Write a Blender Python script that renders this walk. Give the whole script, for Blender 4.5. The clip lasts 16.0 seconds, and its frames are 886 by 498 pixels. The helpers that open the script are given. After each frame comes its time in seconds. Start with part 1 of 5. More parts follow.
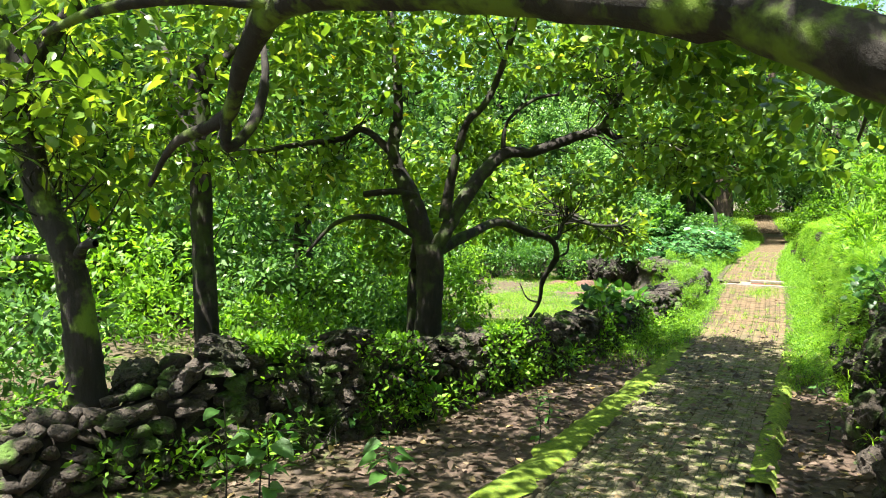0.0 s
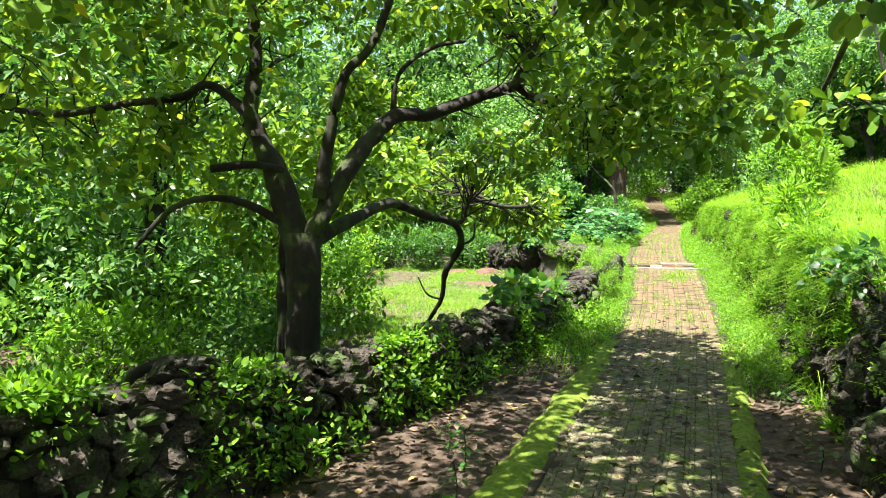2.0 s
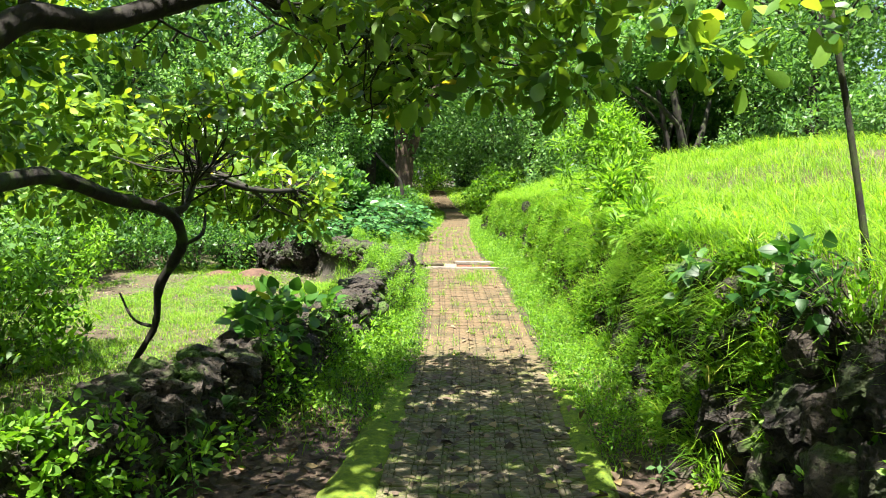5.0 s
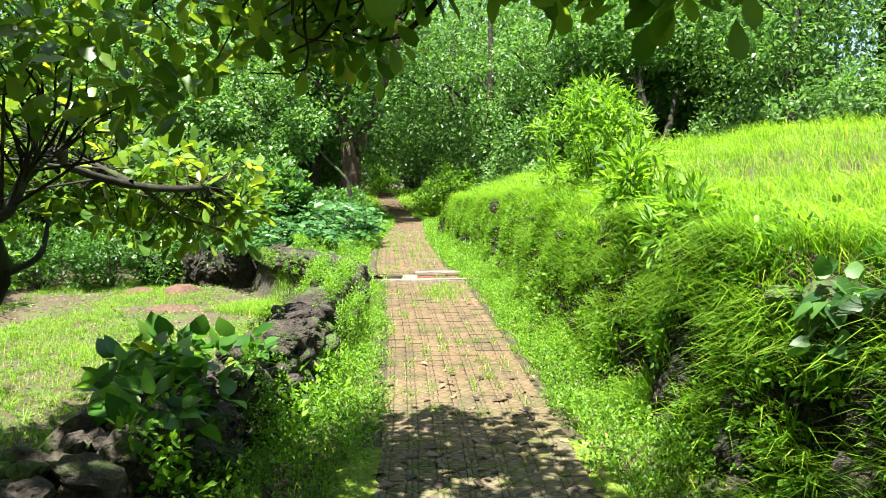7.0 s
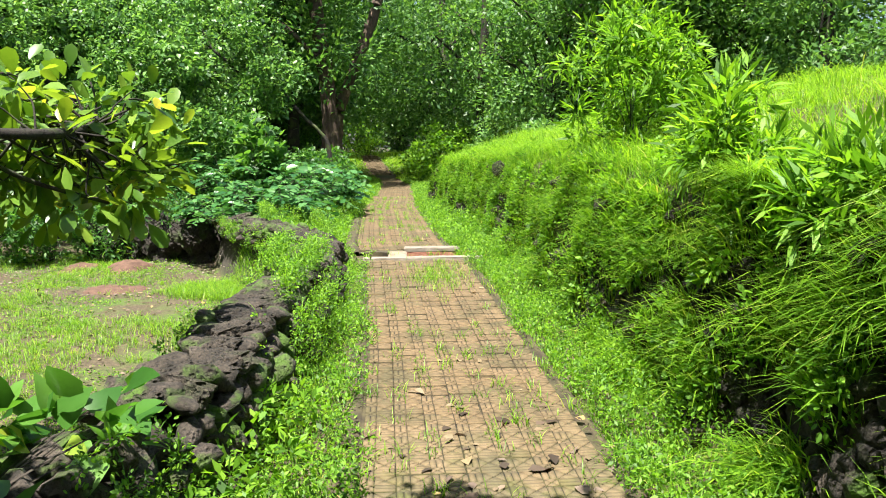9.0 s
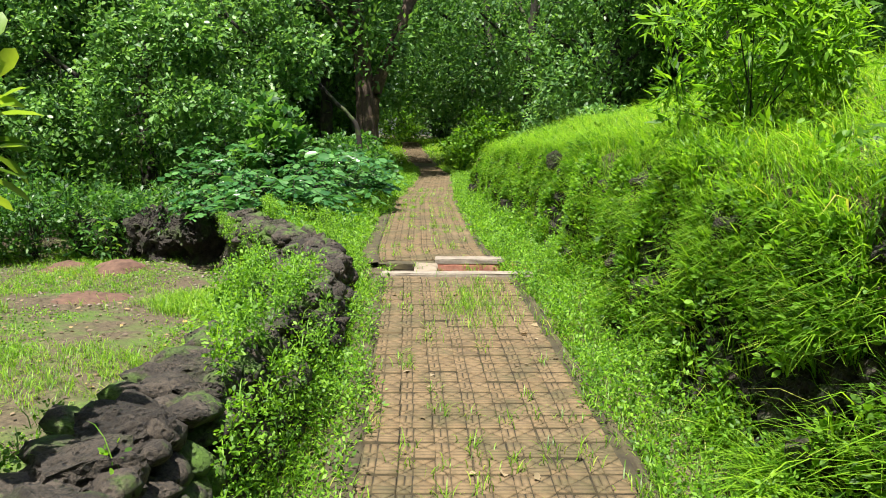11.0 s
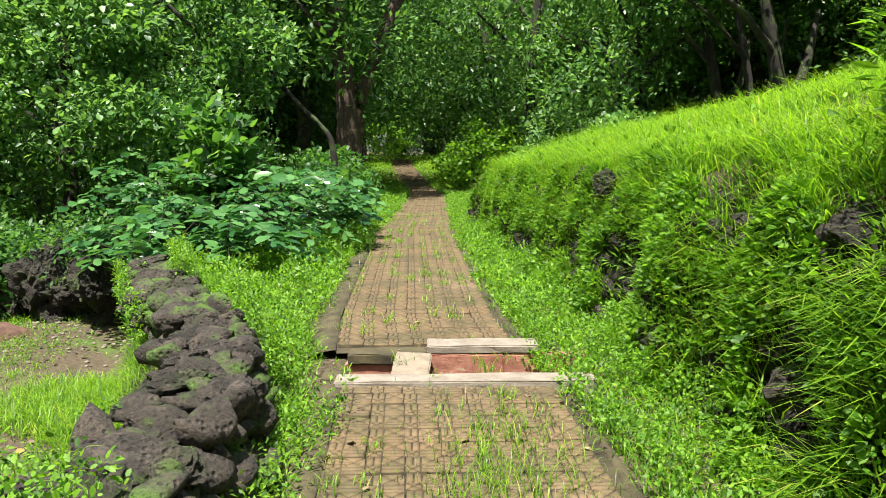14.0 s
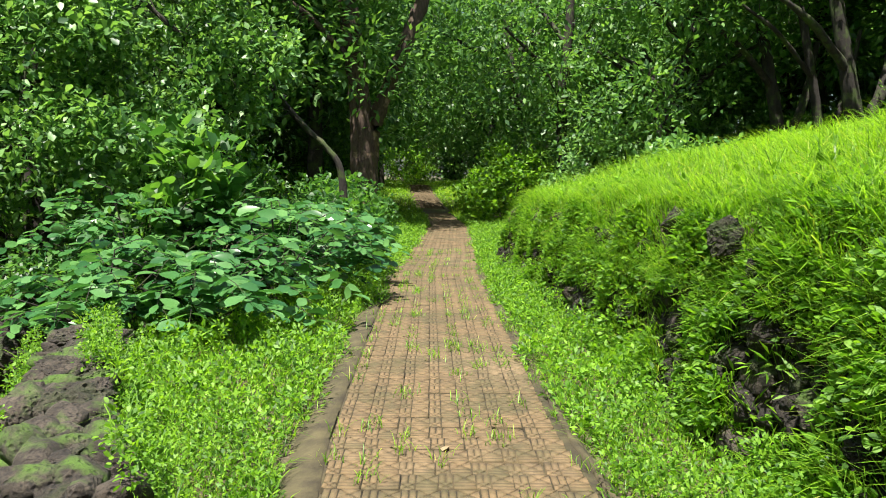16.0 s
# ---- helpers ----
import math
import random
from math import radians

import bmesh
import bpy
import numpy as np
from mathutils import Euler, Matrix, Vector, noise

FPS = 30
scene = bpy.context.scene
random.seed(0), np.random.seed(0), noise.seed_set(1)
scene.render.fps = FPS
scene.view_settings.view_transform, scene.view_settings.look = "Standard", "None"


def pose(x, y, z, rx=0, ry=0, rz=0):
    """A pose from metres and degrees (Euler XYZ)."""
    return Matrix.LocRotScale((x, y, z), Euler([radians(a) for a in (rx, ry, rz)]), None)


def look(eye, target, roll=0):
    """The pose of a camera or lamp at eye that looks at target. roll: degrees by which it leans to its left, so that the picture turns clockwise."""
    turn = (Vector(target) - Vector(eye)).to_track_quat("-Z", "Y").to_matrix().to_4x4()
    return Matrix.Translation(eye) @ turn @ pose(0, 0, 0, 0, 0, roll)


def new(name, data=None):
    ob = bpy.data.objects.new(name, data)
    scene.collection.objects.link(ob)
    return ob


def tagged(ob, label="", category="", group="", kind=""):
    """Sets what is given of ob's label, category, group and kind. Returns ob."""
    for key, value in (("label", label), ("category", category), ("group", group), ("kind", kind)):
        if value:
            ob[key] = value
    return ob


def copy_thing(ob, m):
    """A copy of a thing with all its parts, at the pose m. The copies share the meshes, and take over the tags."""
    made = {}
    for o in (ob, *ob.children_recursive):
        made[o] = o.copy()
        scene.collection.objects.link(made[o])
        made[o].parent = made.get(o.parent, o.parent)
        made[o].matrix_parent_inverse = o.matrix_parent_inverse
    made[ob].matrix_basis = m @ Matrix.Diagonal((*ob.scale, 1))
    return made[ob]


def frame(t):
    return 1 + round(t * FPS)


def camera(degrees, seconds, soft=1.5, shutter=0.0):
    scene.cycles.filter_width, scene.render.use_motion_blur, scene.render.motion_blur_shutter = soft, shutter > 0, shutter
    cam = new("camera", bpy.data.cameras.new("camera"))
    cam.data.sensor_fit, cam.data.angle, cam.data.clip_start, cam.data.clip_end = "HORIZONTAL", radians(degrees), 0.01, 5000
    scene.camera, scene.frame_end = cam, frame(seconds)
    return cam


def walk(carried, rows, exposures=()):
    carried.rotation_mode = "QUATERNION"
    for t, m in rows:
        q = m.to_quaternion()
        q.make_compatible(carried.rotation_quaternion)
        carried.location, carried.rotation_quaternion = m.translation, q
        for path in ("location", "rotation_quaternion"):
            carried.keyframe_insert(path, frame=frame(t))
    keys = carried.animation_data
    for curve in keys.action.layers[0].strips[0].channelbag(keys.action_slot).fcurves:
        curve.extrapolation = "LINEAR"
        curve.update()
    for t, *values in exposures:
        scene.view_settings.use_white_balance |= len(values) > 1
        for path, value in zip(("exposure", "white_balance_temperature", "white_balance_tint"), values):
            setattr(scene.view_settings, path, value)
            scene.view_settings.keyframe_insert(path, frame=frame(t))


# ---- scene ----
cam = camera(58.9, 16.0, soft=1.0)
METRES, EYE, TILT, LEAN, TURN = 17.0, 2.05, -13.67, -2.79, 24.2
ROWS = [
    (0.0, 0.0, 0.0, 0.0, 0.35, 9.84, 2.02),
    (0.5, 0.0017, 0.0312, 0.0051, 2.26, 9.75, 2.12),
    (1.0, 0.0019, 0.0591, 0.0104, 3.26, 9.88, 2.12),
    (1.5, 0.0061, 0.0858, 0.0146, -0.68, 9.8, 3.02),
    (2.0, 0.0085, 0.1133, 0.0188, -7.05, 8.56, 4.86),
    (2.5, 0.0143, 0.139, 0.0236, -11.34, 8.07, 6.26),
    (3.0, 0.0208, 0.1636, 0.0281, -14.55, 8.81, 6.37),
    (3.5, 0.0299, 0.1945, 0.0338, -19.01, 8.72, 5.95),
    (4.0, 0.0421, 0.222, 0.0369, -21.12, 7.22, 6.37),
    (6.5, 0.0923, 0.3646, 0.0601, -24.55, 6.06, 8.75),
    (7.0, 0.1051, 0.3973, 0.0658, -26.24, 6.15, 9.1),
    (7.5, 0.1205, 0.4266, 0.0705, -27.42, 5.46, 9.19),
    (8.0, 0.1331, 0.4574, 0.0751, -27.63, 4.46, 9.48),
    (10.5, 0.2054, 0.6006, 0.1034, -25.41, 3.1, 8.15),
    (11.0, 0.2222, 0.6278, 0.1084, -24.22, 2.94, 7.87),
    (11.5, 0.2334, 0.6571, 0.1137, -22.64, 2.78, 8.04),
    (12.0, 0.2457, 0.6867, 0.1216, -23.39, 2.85, 9.0),
    (12.5, 0.259, 0.7145, 0.1274, -24.86, 2.69, 9.41),
    (13.0, 0.2708, 0.7414, 0.1322, -26.06, 2.4, 9.07),
    (13.5, 0.2881, 0.7693, 0.138, -26.14, 3.22, 8.5),
    (14.0, 0.3028, 0.7987, 0.143, -24.72, 4.09, 8.34),
    (14.5, 0.3179, 0.8261, 0.1497, -23.51, 4.18, 8.23),
    (15.0, 0.3298, 0.8536, 0.1572, -22.65, 4.83, 7.83),
    (15.5, 0.3391, 0.8828, 0.1653, -22.9, 5.57, 7.7),
    (16.0, 0.3504, 0.9108, 0.172, -23.48, 6.01, 7.67),
]
walk(cam, [(t, pose(0, 0, EYE, TILT, LEAN, TURN) @ pose(METRES * x, METRES * y, METRES * z, 90 + pitch, roll, yaw)) for t, x, y, z, yaw, pitch, roll in ROWS],
     exposures=[(0.0, 2.36), (2.5, 2.36), (4.0, 2.17), (7.0, 2.14), (8.2, 2.02), (10.5, 1.5), (12.0, 1.45), (16.0, 1.53)])

# ---- light ----
SUN_ELEV, SUN_AZ = 69.0, 202.0  # degrees; azimuth measured clockwise from +y
world = bpy.data.worlds.new("world")
scene.world = world
world.use_nodes = True
wn = world.node_tree.nodes
sky = wn.new("ShaderNodeTexSky")
sky.sky_type = "NISHITA"
sky.sun_disc = False
sky.sun_elevation, sky.sun_rotation = radians(SUN_ELEV), radians(SUN_AZ)
sky.dust_density = 2.5
wn["Background"].inputs[1].default_value = 0.068
world.node_tree.links.new(sky.outputs[0], wn["Background"].inputs[0])
lamp = bpy.data.lights.new("sun", "SUN")
lamp.energy, lamp.angle, lamp.color = 5.0, radians(0.6), (1.0, 0.95, 0.86)
sun = new("sun", lamp)
_e, _a = radians(SUN_ELEV), radians(SUN_AZ)
sun.matrix_world = look((20 * math.sin(_a) * math.cos(_e), 20 * math.cos(_a) * math.cos(_e), 20 * math.sin(_e)), (0, 0, 0))

# ---- materials ----
def mat(name, build):
    m = bpy.data.materials.new(name)
    m.use_nodes = True
    nt = m.node_tree
    nt.nodes.clear()
    out = nt.nodes.new("ShaderNodeOutputMaterial")
    nt.links.new(build(nt), out.inputs[0])
    return m


def nd(nt, kind, **inputs):
    n = nt.nodes.new(kind)
    for k, v in inputs.items():
        key = int(k[1:]) if k[0] == "i" and k[1:].isdigit() else k.replace("_", " ")
        if isinstance(v, bpy.types.NodeSocket):
            nt.links.new(v, n.inputs[key])
        else:
            n.inputs[key].default_value = v
    return n


def ramp(nt, fac, stops):
    r = nt.nodes.new("ShaderNodeValToRGB")
    nt.links.new(fac, r.inputs[0])
    el = r.color_ramp.elements
    while len(el) < len(stops):
        el.new(0.5)
    for e, (p, c) in zip(el, stops):
        e.position, e.color = p, (*c, 1)
    return r.outputs[0]


def mixc(nt, fac, a, b, mode="MIX"):
    n = nt.nodes.new("ShaderNodeMix")
    n.data_type, n.blend_type = "RGBA", mode
    for i, v in ((0, fac), (6, a), (7, b)):
        if isinstance(v, bpy.types.NodeSocket):
            nt.links.new(v, n.inputs[i])
        else:
            n.inputs[i].default_value = (*v, 1) if i else v
    return n.outputs[2]


def noise_out(nt, scale, detail=4.0, rough=0.6, out=0):
    tc = nt.nodes.new("ShaderNodeNewGeometry")
    n = nd(nt, "ShaderNodeTexNoise", Vector=tc.outputs["Position"], Scale=scale, Detail=detail, Roughness=rough)
    return n.outputs[out]


def bumped(nt, height, strength, dist):
    return nd(nt, "ShaderNodeBump", Height=height, Strength=strength, Distance=dist).outputs[0]


def leaf_mat(name, stops, gloss=0.45, through_share=0.4, warm=(1.0, 1.0, 0.45)):
    """Leaf: each leaf its own green, a waxy face, and light passing through it."""
    def build(nt):
        geo = nt.nodes.new("ShaderNodeNewGeometry")
        col = ramp(nt, geo.outputs["Random Per Island"], stops)
        big = noise_out(nt, 0.9, 2.0)
        col = mixc(nt, nd(nt, "ShaderNodeMapRange", Value=big, i1=0.35, i2=0.7, i3=0.0, i4=0.35).outputs[0], col, mixc(nt, 1.0, col, (1.35, 1.2, 0.7), "MULTIPLY"))
        col = mixc(nt, nd(nt, "ShaderNodeMapRange", Value=noise_out(nt, 45.0, 2.0), i1=0.5, i2=0.75, i3=0.0, i4=0.4).outputs[0], col, mixc(nt, 1.0, col, (0.7, 0.75, 0.6), "MULTIPLY"))
        col = mixc(nt, nd(nt, "ShaderNodeMapRange", Value=noise_out(nt, 3.3, 3.0), i1=0.4, i2=0.65, i3=0.0, i4=0.45).outputs[0], col, mixc(nt, 1.0, col, (0.66, 0.78, 0.75), "MULTIPLY"))
        bs = nd(nt, "ShaderNodeBsdfPrincipled", Base_Color=col, Roughness=gloss, Specular_IOR_Level=0.4)
        tr = nd(nt, "ShaderNodeBsdfTranslucent", Color=mixc(nt, 1.0, col, tuple(1.9 * c for c in warm), "MULTIPLY"))
        return nd(nt, "ShaderNodeMixShader", i0=through_share, i1=bs.outputs[0], i2=tr.outputs[0]).outputs[0]
    return mat(name, build)


LEAF = leaf_mat("leaf_broad", [(0.0, (0.038, 0.1, 0.016)), (0.4, (0.088, 0.18, 0.026)), (0.85, (0.15, 0.26, 0.04)), (0.99, (0.25, 0.37, 0.06)), (1.0, (0.5, 0.38, 0.03))], 0.32, 0.42, (1.2, 1.02, 0.36))
LEAF_FAR = leaf_mat("leaf_woods", [(0.0, (0.035, 0.1, 0.028)), (0.5, (0.07, 0.165, 0.04)), (1.0, (0.14, 0.27, 0.065))], 0.45, 0.4, (1.0, 1.0, 0.5))
LEAF_PALE = leaf_mat("leaf_greygreen", [(0.0, (0.024, 0.075, 0.022)), (0.5, (0.095, 0.21, 0.055)), (1.0, (0.19, 0.34, 0.1))], 0.4, 0.36, (1.0, 1.0, 0.5))
LEAF_DRY = leaf_mat("leaf_dry", [(0.0, (0.12, 0.085, 0.05)), (1.0, (0.27, 0.21, 0.14))], 0.7, 0.1, (1, 0.9, 0.7))
LEAF_PINNATE = leaf_mat("leaf_pinnate", [(0.0, (0.02, 0.075, 0.028)), (0.5, (0.05, 0.145, 0.045)), (1.0, (0.11, 0.24, 0.08))], 0.24, 0.26, (0.9, 1.0, 0.5))
LEAF_VINE = leaf_mat("leaf_vine", [(0.0, (0.025, 0.085, 0.015)), (0.5, (0.07, 0.18, 0.03)), (0.93, (0.14, 0.29, 0.05)), (1.0, (0.4, 0.4, 0.04))], 0.3, 0.42)
LEAF_BUSH = leaf_mat("leaf_bush", [(0.0, (0.018, 0.065, 0.018)), (0.5, (0.05, 0.14, 0.03)), (1.0, (0.115, 0.24, 0.05))], 0.44, 0.45)
WEED = leaf_mat("leaf_weed", [(0.0, (0.032, 0.09, 0.01)), (0.5, (0.105, 0.24, 0.018)), (1.0, (0.2, 0.37, 0.03))], 0.55, 0.45)
GRASS = leaf_mat("grass_blade", [(0.0, (0.045, 0.12, 0.01)), (0.5, (0.125, 0.255, 0.016)), (0.95, (0.22, 0.38, 0.026)), (1.0, (0.36, 0.36, 0.1))], 0.45, 0.45)


def soil_build(nt):
    a, b = noise_out(nt, 1.3, 6.0), noise_out(nt, 22.0, 6.0, 0.7)
    col = ramp(nt, b, [(0.25, (0.026, 0.02, 0.011)), (0.48, (0.06, 0.045, 0.025)), (0.68, (0.115, 0.088, 0.052))])
    col = mixc(nt, nd(nt, "ShaderNodeMapRange", Value=a, i1=0.52, i2=0.66).outputs[0], col, ramp(nt, b, [(0.3, (0.03, 0.055, 0.008)), (0.7, (0.085, 0.13, 0.02))]))
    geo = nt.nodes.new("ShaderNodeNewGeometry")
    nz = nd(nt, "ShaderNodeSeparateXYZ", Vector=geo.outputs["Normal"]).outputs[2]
    # steep faces blend to a darker ramp, so gaps between plants stay dark
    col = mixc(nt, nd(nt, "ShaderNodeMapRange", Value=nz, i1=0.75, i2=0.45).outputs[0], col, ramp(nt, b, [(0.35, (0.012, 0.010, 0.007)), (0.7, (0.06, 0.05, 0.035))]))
    pos = nd(nt, "ShaderNodeSeparateXYZ", Vector=geo.outputs["Position"])
    bare = nd(nt, "ShaderNodeMapRange", Value=pos.outputs[1], i1=13.0, i2=10.0).outputs[0]
    bare = nd(nt, "ShaderNodeMapRange", Value=nd(nt, "ShaderNodeMath", i0=bare, i1=nd(nt, "ShaderNodeMapRange", Value=pos.outputs[0], i1=-3.6, i2=-2.6).outputs[0]).outputs[0], i1=1.0, i2=2.0).outputs[0]
    col = mixc(nt, nd(nt, "ShaderNodeMapRange", Value=bare, i4=0.85).outputs[0], col, ramp(nt, b, [(0.3, (0.03, 0.02, 0.014)), (0.55, (0.075, 0.048, 0.034)), (0.8, (0.15, 0.10, 0.075))]))
    return nd(nt, "ShaderNodeBsdfPrincipled", Base_Color=col, Roughness=0.95, Normal=bumped(nt, b, 0.8, 0.02)).outputs[0]


SOIL = mat("soil", soil_build)


def bark_build(dark, light, moss, green=(0.05, 0.09, 0.008)):
    def build(nt):
        tc = nt.nodes.new("ShaderNodeNewGeometry")
        mp = nd(nt, "ShaderNodeMapping", Vector=tc.outputs["Position"])
        mp.inputs["Scale"].default_value = (1, 1, 0.3)
        n = nd(nt, "ShaderNodeTexNoise", Vector=mp.outputs[0], Scale=26.0, Detail=7.0, Roughness=0.7).outputs[0]
        big = noise_out(nt, 3.2, 4.0)
        col = ramp(nt, n, [(0.3, dark), (0.6, tuple((x + y) / 2 for x, y in zip(dark, light))), (0.8, light)])
        col = mixc(nt, nd(nt, "ShaderNodeMapRange", Value=big, i1=0.58, i2=0.68).outputs[0], col, tuple(min(0.3, 1.8 * c) for c in light))
        col = mixc(nt, nd(nt, "ShaderNodeMapRange", Value=noise_out(nt, 4.3, 5.0), i1=0.5, i2=0.62, i3=0.0, i4=moss).outputs[0], col, green)
        return nd(nt, "ShaderNodeBsdfPrincipled", Base_Color=col, Roughness=0.9, Normal=bumped(nt, n, 0.9, 0.015)).outputs[0]
    return build


BARK = mat("bark_mossy", bark_build((0.006, 0.0045, 0.003), (0.034, 0.027, 0.021), 0.5))
BARK_WARM = mat("bark_pale_brown", bark_build((0.02, 0.011, 0.008), (0.14, 0.094, 0.068), 0.1))
BARK_RED = mat("bark_brown", bark_build((0.016, 0.011, 0.008), (0.12, 0.092, 0.07), 0.15))


def stone_build(moss, tone=1.0, pit=0.025):
    def build(nt):
        oi = nt.nodes.new("ShaderNodeObjectInfo")
        geo = nt.nodes.new("ShaderNodeNewGeometry")
        n, f = noise_out(nt, 9.0, 6.0, 0.65), noise_out(nt, 60.0, 5.0, 0.7)
        tc = nt.nodes.new("ShaderNodeNewGeometry")
        pits = nd(nt, "ShaderNodeTexVoronoi", Vector=tc.outputs["Position"], Scale=30.0).outputs[0]
        base = mixc(nt, geo.outputs["Random Per Island"], tuple(tone * c for c in (0.022, 0.017, 0.012)), tuple(tone * c for c in (0.07, 0.054, 0.039)))
        base = mixc(nt, oi.outputs["Random"], base, tuple(tone * c for c in (0.078, 0.062, 0.047)))
        col = mixc(nt, nd(nt, "ShaderNodeMapRange", Value=n, i1=0.45, i2=0.7).outputs[0], base, tuple(tone * c for c in (0.135, 0.108, 0.084)))
        # low points of the fine noise, sunk by the bump too, go near-black
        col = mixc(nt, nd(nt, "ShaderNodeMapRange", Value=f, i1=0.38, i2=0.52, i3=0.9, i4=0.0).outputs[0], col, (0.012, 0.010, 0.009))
        col = mixc(nt, nd(nt, "ShaderNodeMapRange", Value=noise_out(nt, 3.7, 5.0), i1=0.5, i2=0.62, i3=0.0, i4=moss).outputs[0], col, (0.06, 0.12, 0.012))
        # the shade inside pits is put into the colour as near-black spots
        pit_shade = nd(nt, "ShaderNodeTexVoronoi", Vector=nd(nt, "ShaderNodeVectorMath", i0=tc.outputs["Position"], i1=noise_out(nt, 14.0, 3.0, 0.6, 1)).outputs[0], Scale=24.0).outputs[0]
        col = mixc(nt, nd(nt, "ShaderNodeMapRange", Value=pit_shade, i1=0.18, i2=0.34, i3=0.85, i4=0.0).outputs[0], col, (0.008, 0.006, 0.005))
        h = nd(nt, "ShaderNodeMath", i0=f, i1=nd(nt, "ShaderNodeMapRange", Value=pits, i1=0.1, i2=0.4).outputs[0])
        return nd(nt, "ShaderNodeBsdfPrincipled", Base_Color=col, Roughness=0.92, Normal=bumped(nt, h.outputs[0], 1.0, pit)).outputs[0]
    return build


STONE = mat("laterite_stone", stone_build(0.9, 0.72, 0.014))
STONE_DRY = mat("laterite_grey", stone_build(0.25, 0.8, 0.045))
# dark laterite at half the tone, with the trees' shade put into its colour
STONE_DARK_SHADED = mat("laterite_dark_shaded", stone_build(0.35, 0.38))
BARK_MOSS = mat("bark_deep_moss", bark_build((0.008, 0.006, 0.004), (0.03, 0.025, 0.02), 0.95, (0.11, 0.18, 0.012)))


def paver_build(nt):
    oi = nt.nodes.new("ShaderNodeObjectInfo")
    geo = nt.nodes.new("ShaderNodeNewGeometry")
    n, f, big = noise_out(nt, 5.0, 6.0), noise_out(nt, 90.0, 4.0), noise_out(nt, 0.7, 4.0)
    col = mixc(nt, geo.outputs["Random Per Island"], (0.09, 0.06, 0.028), (0.145, 0.095, 0.045))
    col = mixc(nt, oi.outputs["Random"], col, (0.138, 0.094, 0.048))
    col = mixc(nt, nd(nt, "ShaderNodeMapRange", Value=n, i1=0.5, i2=0.75, i3=0.0, i4=0.6).outputs[0], col, (0.055, 0.039, 0.022))
    col = mixc(nt, nd(nt, "ShaderNodeMapRange", Value=big, i1=0.5, i2=0.7, i3=0.0, i4=0.5).outputs[0], col, (0.17, 0.123, 0.07))
    col = mixc(nt, nd(nt, "ShaderNodeMapRange", Value=noise_out(nt, 2.1, 5.0, 0.7), i1=0.46, i2=0.62, i3=0.0, i4=0.7).outputs[0], col, (0.05, 0.046, 0.018))
    col = mixc(nt, nd(nt, "ShaderNodeMapRange", Value=noise_out(nt, 28.0, 5.0, 0.75), i1=0.5, i2=0.7, i3=0.0, i4=0.7).outputs[0], col, (0.045, 0.034, 0.016))
    pos = nd(nt, "ShaderNodeSeparateXYZ", Vector=geo.outputs["Position"])
    damp = nd(nt, "ShaderNodeMapRange", Value=pos.outputs[1], i1=13.5, i2=10.5, i3=0.0, i4=1.0).outputs[0]
    mossy = ramp(nt, n, [(0.35, (0.1, 0.092, 0.055)), (0.5, (0.155, 0.135, 0.085)), (0.6, (0.095, 0.13, 0.018))])
    col = mixc(nt, nd(nt, "ShaderNodeMapRange", Value=damp, i4=0.85).outputs[0], col, mossy)
    return nd(nt, "ShaderNodeBsdfPrincipled", Base_Color=col, Roughness=0.85, Normal=bumped(nt, f, 0.35, 0.006)).outputs[0]


PAVER = mat("concrete_paver", paver_build)


def plain(name, c, c2, scale=14.0, rough=0.9, bump=0.5):
    def build(nt):
        n, f = noise_out(nt, scale, 6.0, 0.65), noise_out(nt, scale * 6, 4.0)
        col = mixc(nt, nd(nt, "ShaderNodeMapRange", Value=n, i1=0.35, i2=0.65).outputs[0], c, c2)
        return nd(nt, "ShaderNodeBsdfPrincipled", Base_Color=col, Roughness=rough, Normal=bumped(nt, f, bump, 0.01)).outputs[0]
    return mat(name, build)


CONCRETE = plain("concrete_dark", (0.03, 0.023, 0.012), (0.075, 0.062, 0.028), 7.0)
CONCRETE_PALE = plain("concrete_pale", (0.15, 0.125, 0.098), (0.24, 0.205, 0.168), 9.0)
GREYSLAB = plain("concrete_grey", (0.14, 0.11, 0.08), (0.23, 0.19, 0.14), 8.0)
REDSTONE = plain("laterite_red", (0.20, 0.075, 0.05), (0.34, 0.16, 0.11), 12.0)
REDEARTH = plain("red_earth", (0.06, 0.03, 0.02), (0.12, 0.066, 0.044), 10.0)
MOSS = plain("moss", (0.06, 0.11, 0.008), (0.17, 0.24, 0.012), 18.0, 1.0, 1.0)
DEADLEAF = leaf_mat("leaf_dead", [(0.0, (0.03, 0.02, 0.014)), (0.5, (0.085, 0.058, 0.042)), (0.85, (0.17, 0.125, 0.1)), (1.0, (0.32, 0.23, 0.08))], 0.7, 0.1, (1, 0.9, 0.7))

# ---- mesh helpers ----
RNG = np.random.default_rng(7)


def np_mesh(name, v, f, material):
    """A mesh from vertex and face arrays; faces all have the same number of corners."""
    me = bpy.data.meshes.new(name)
    v, f = np.asarray(v, dtype=np.float32), np.asarray(f, dtype=np.int32)
    me.vertices.add(len(v))
    me.vertices.foreach_set("co", v.ravel())
    k = f.shape[1]
    me.loops.add(f.size)
    me.loops.foreach_set("vertex_index", f.ravel())
    me.polygons.add(len(f))
    me.polygons.foreach_set("loop_start", np.arange(0, f.size, k, dtype=np.int32))
    me.polygons.foreach_set("loop_total", np.full(len(f), k, dtype=np.int32))
    me.update(calc_edges=True)
    me.materials.append(material)
    return me


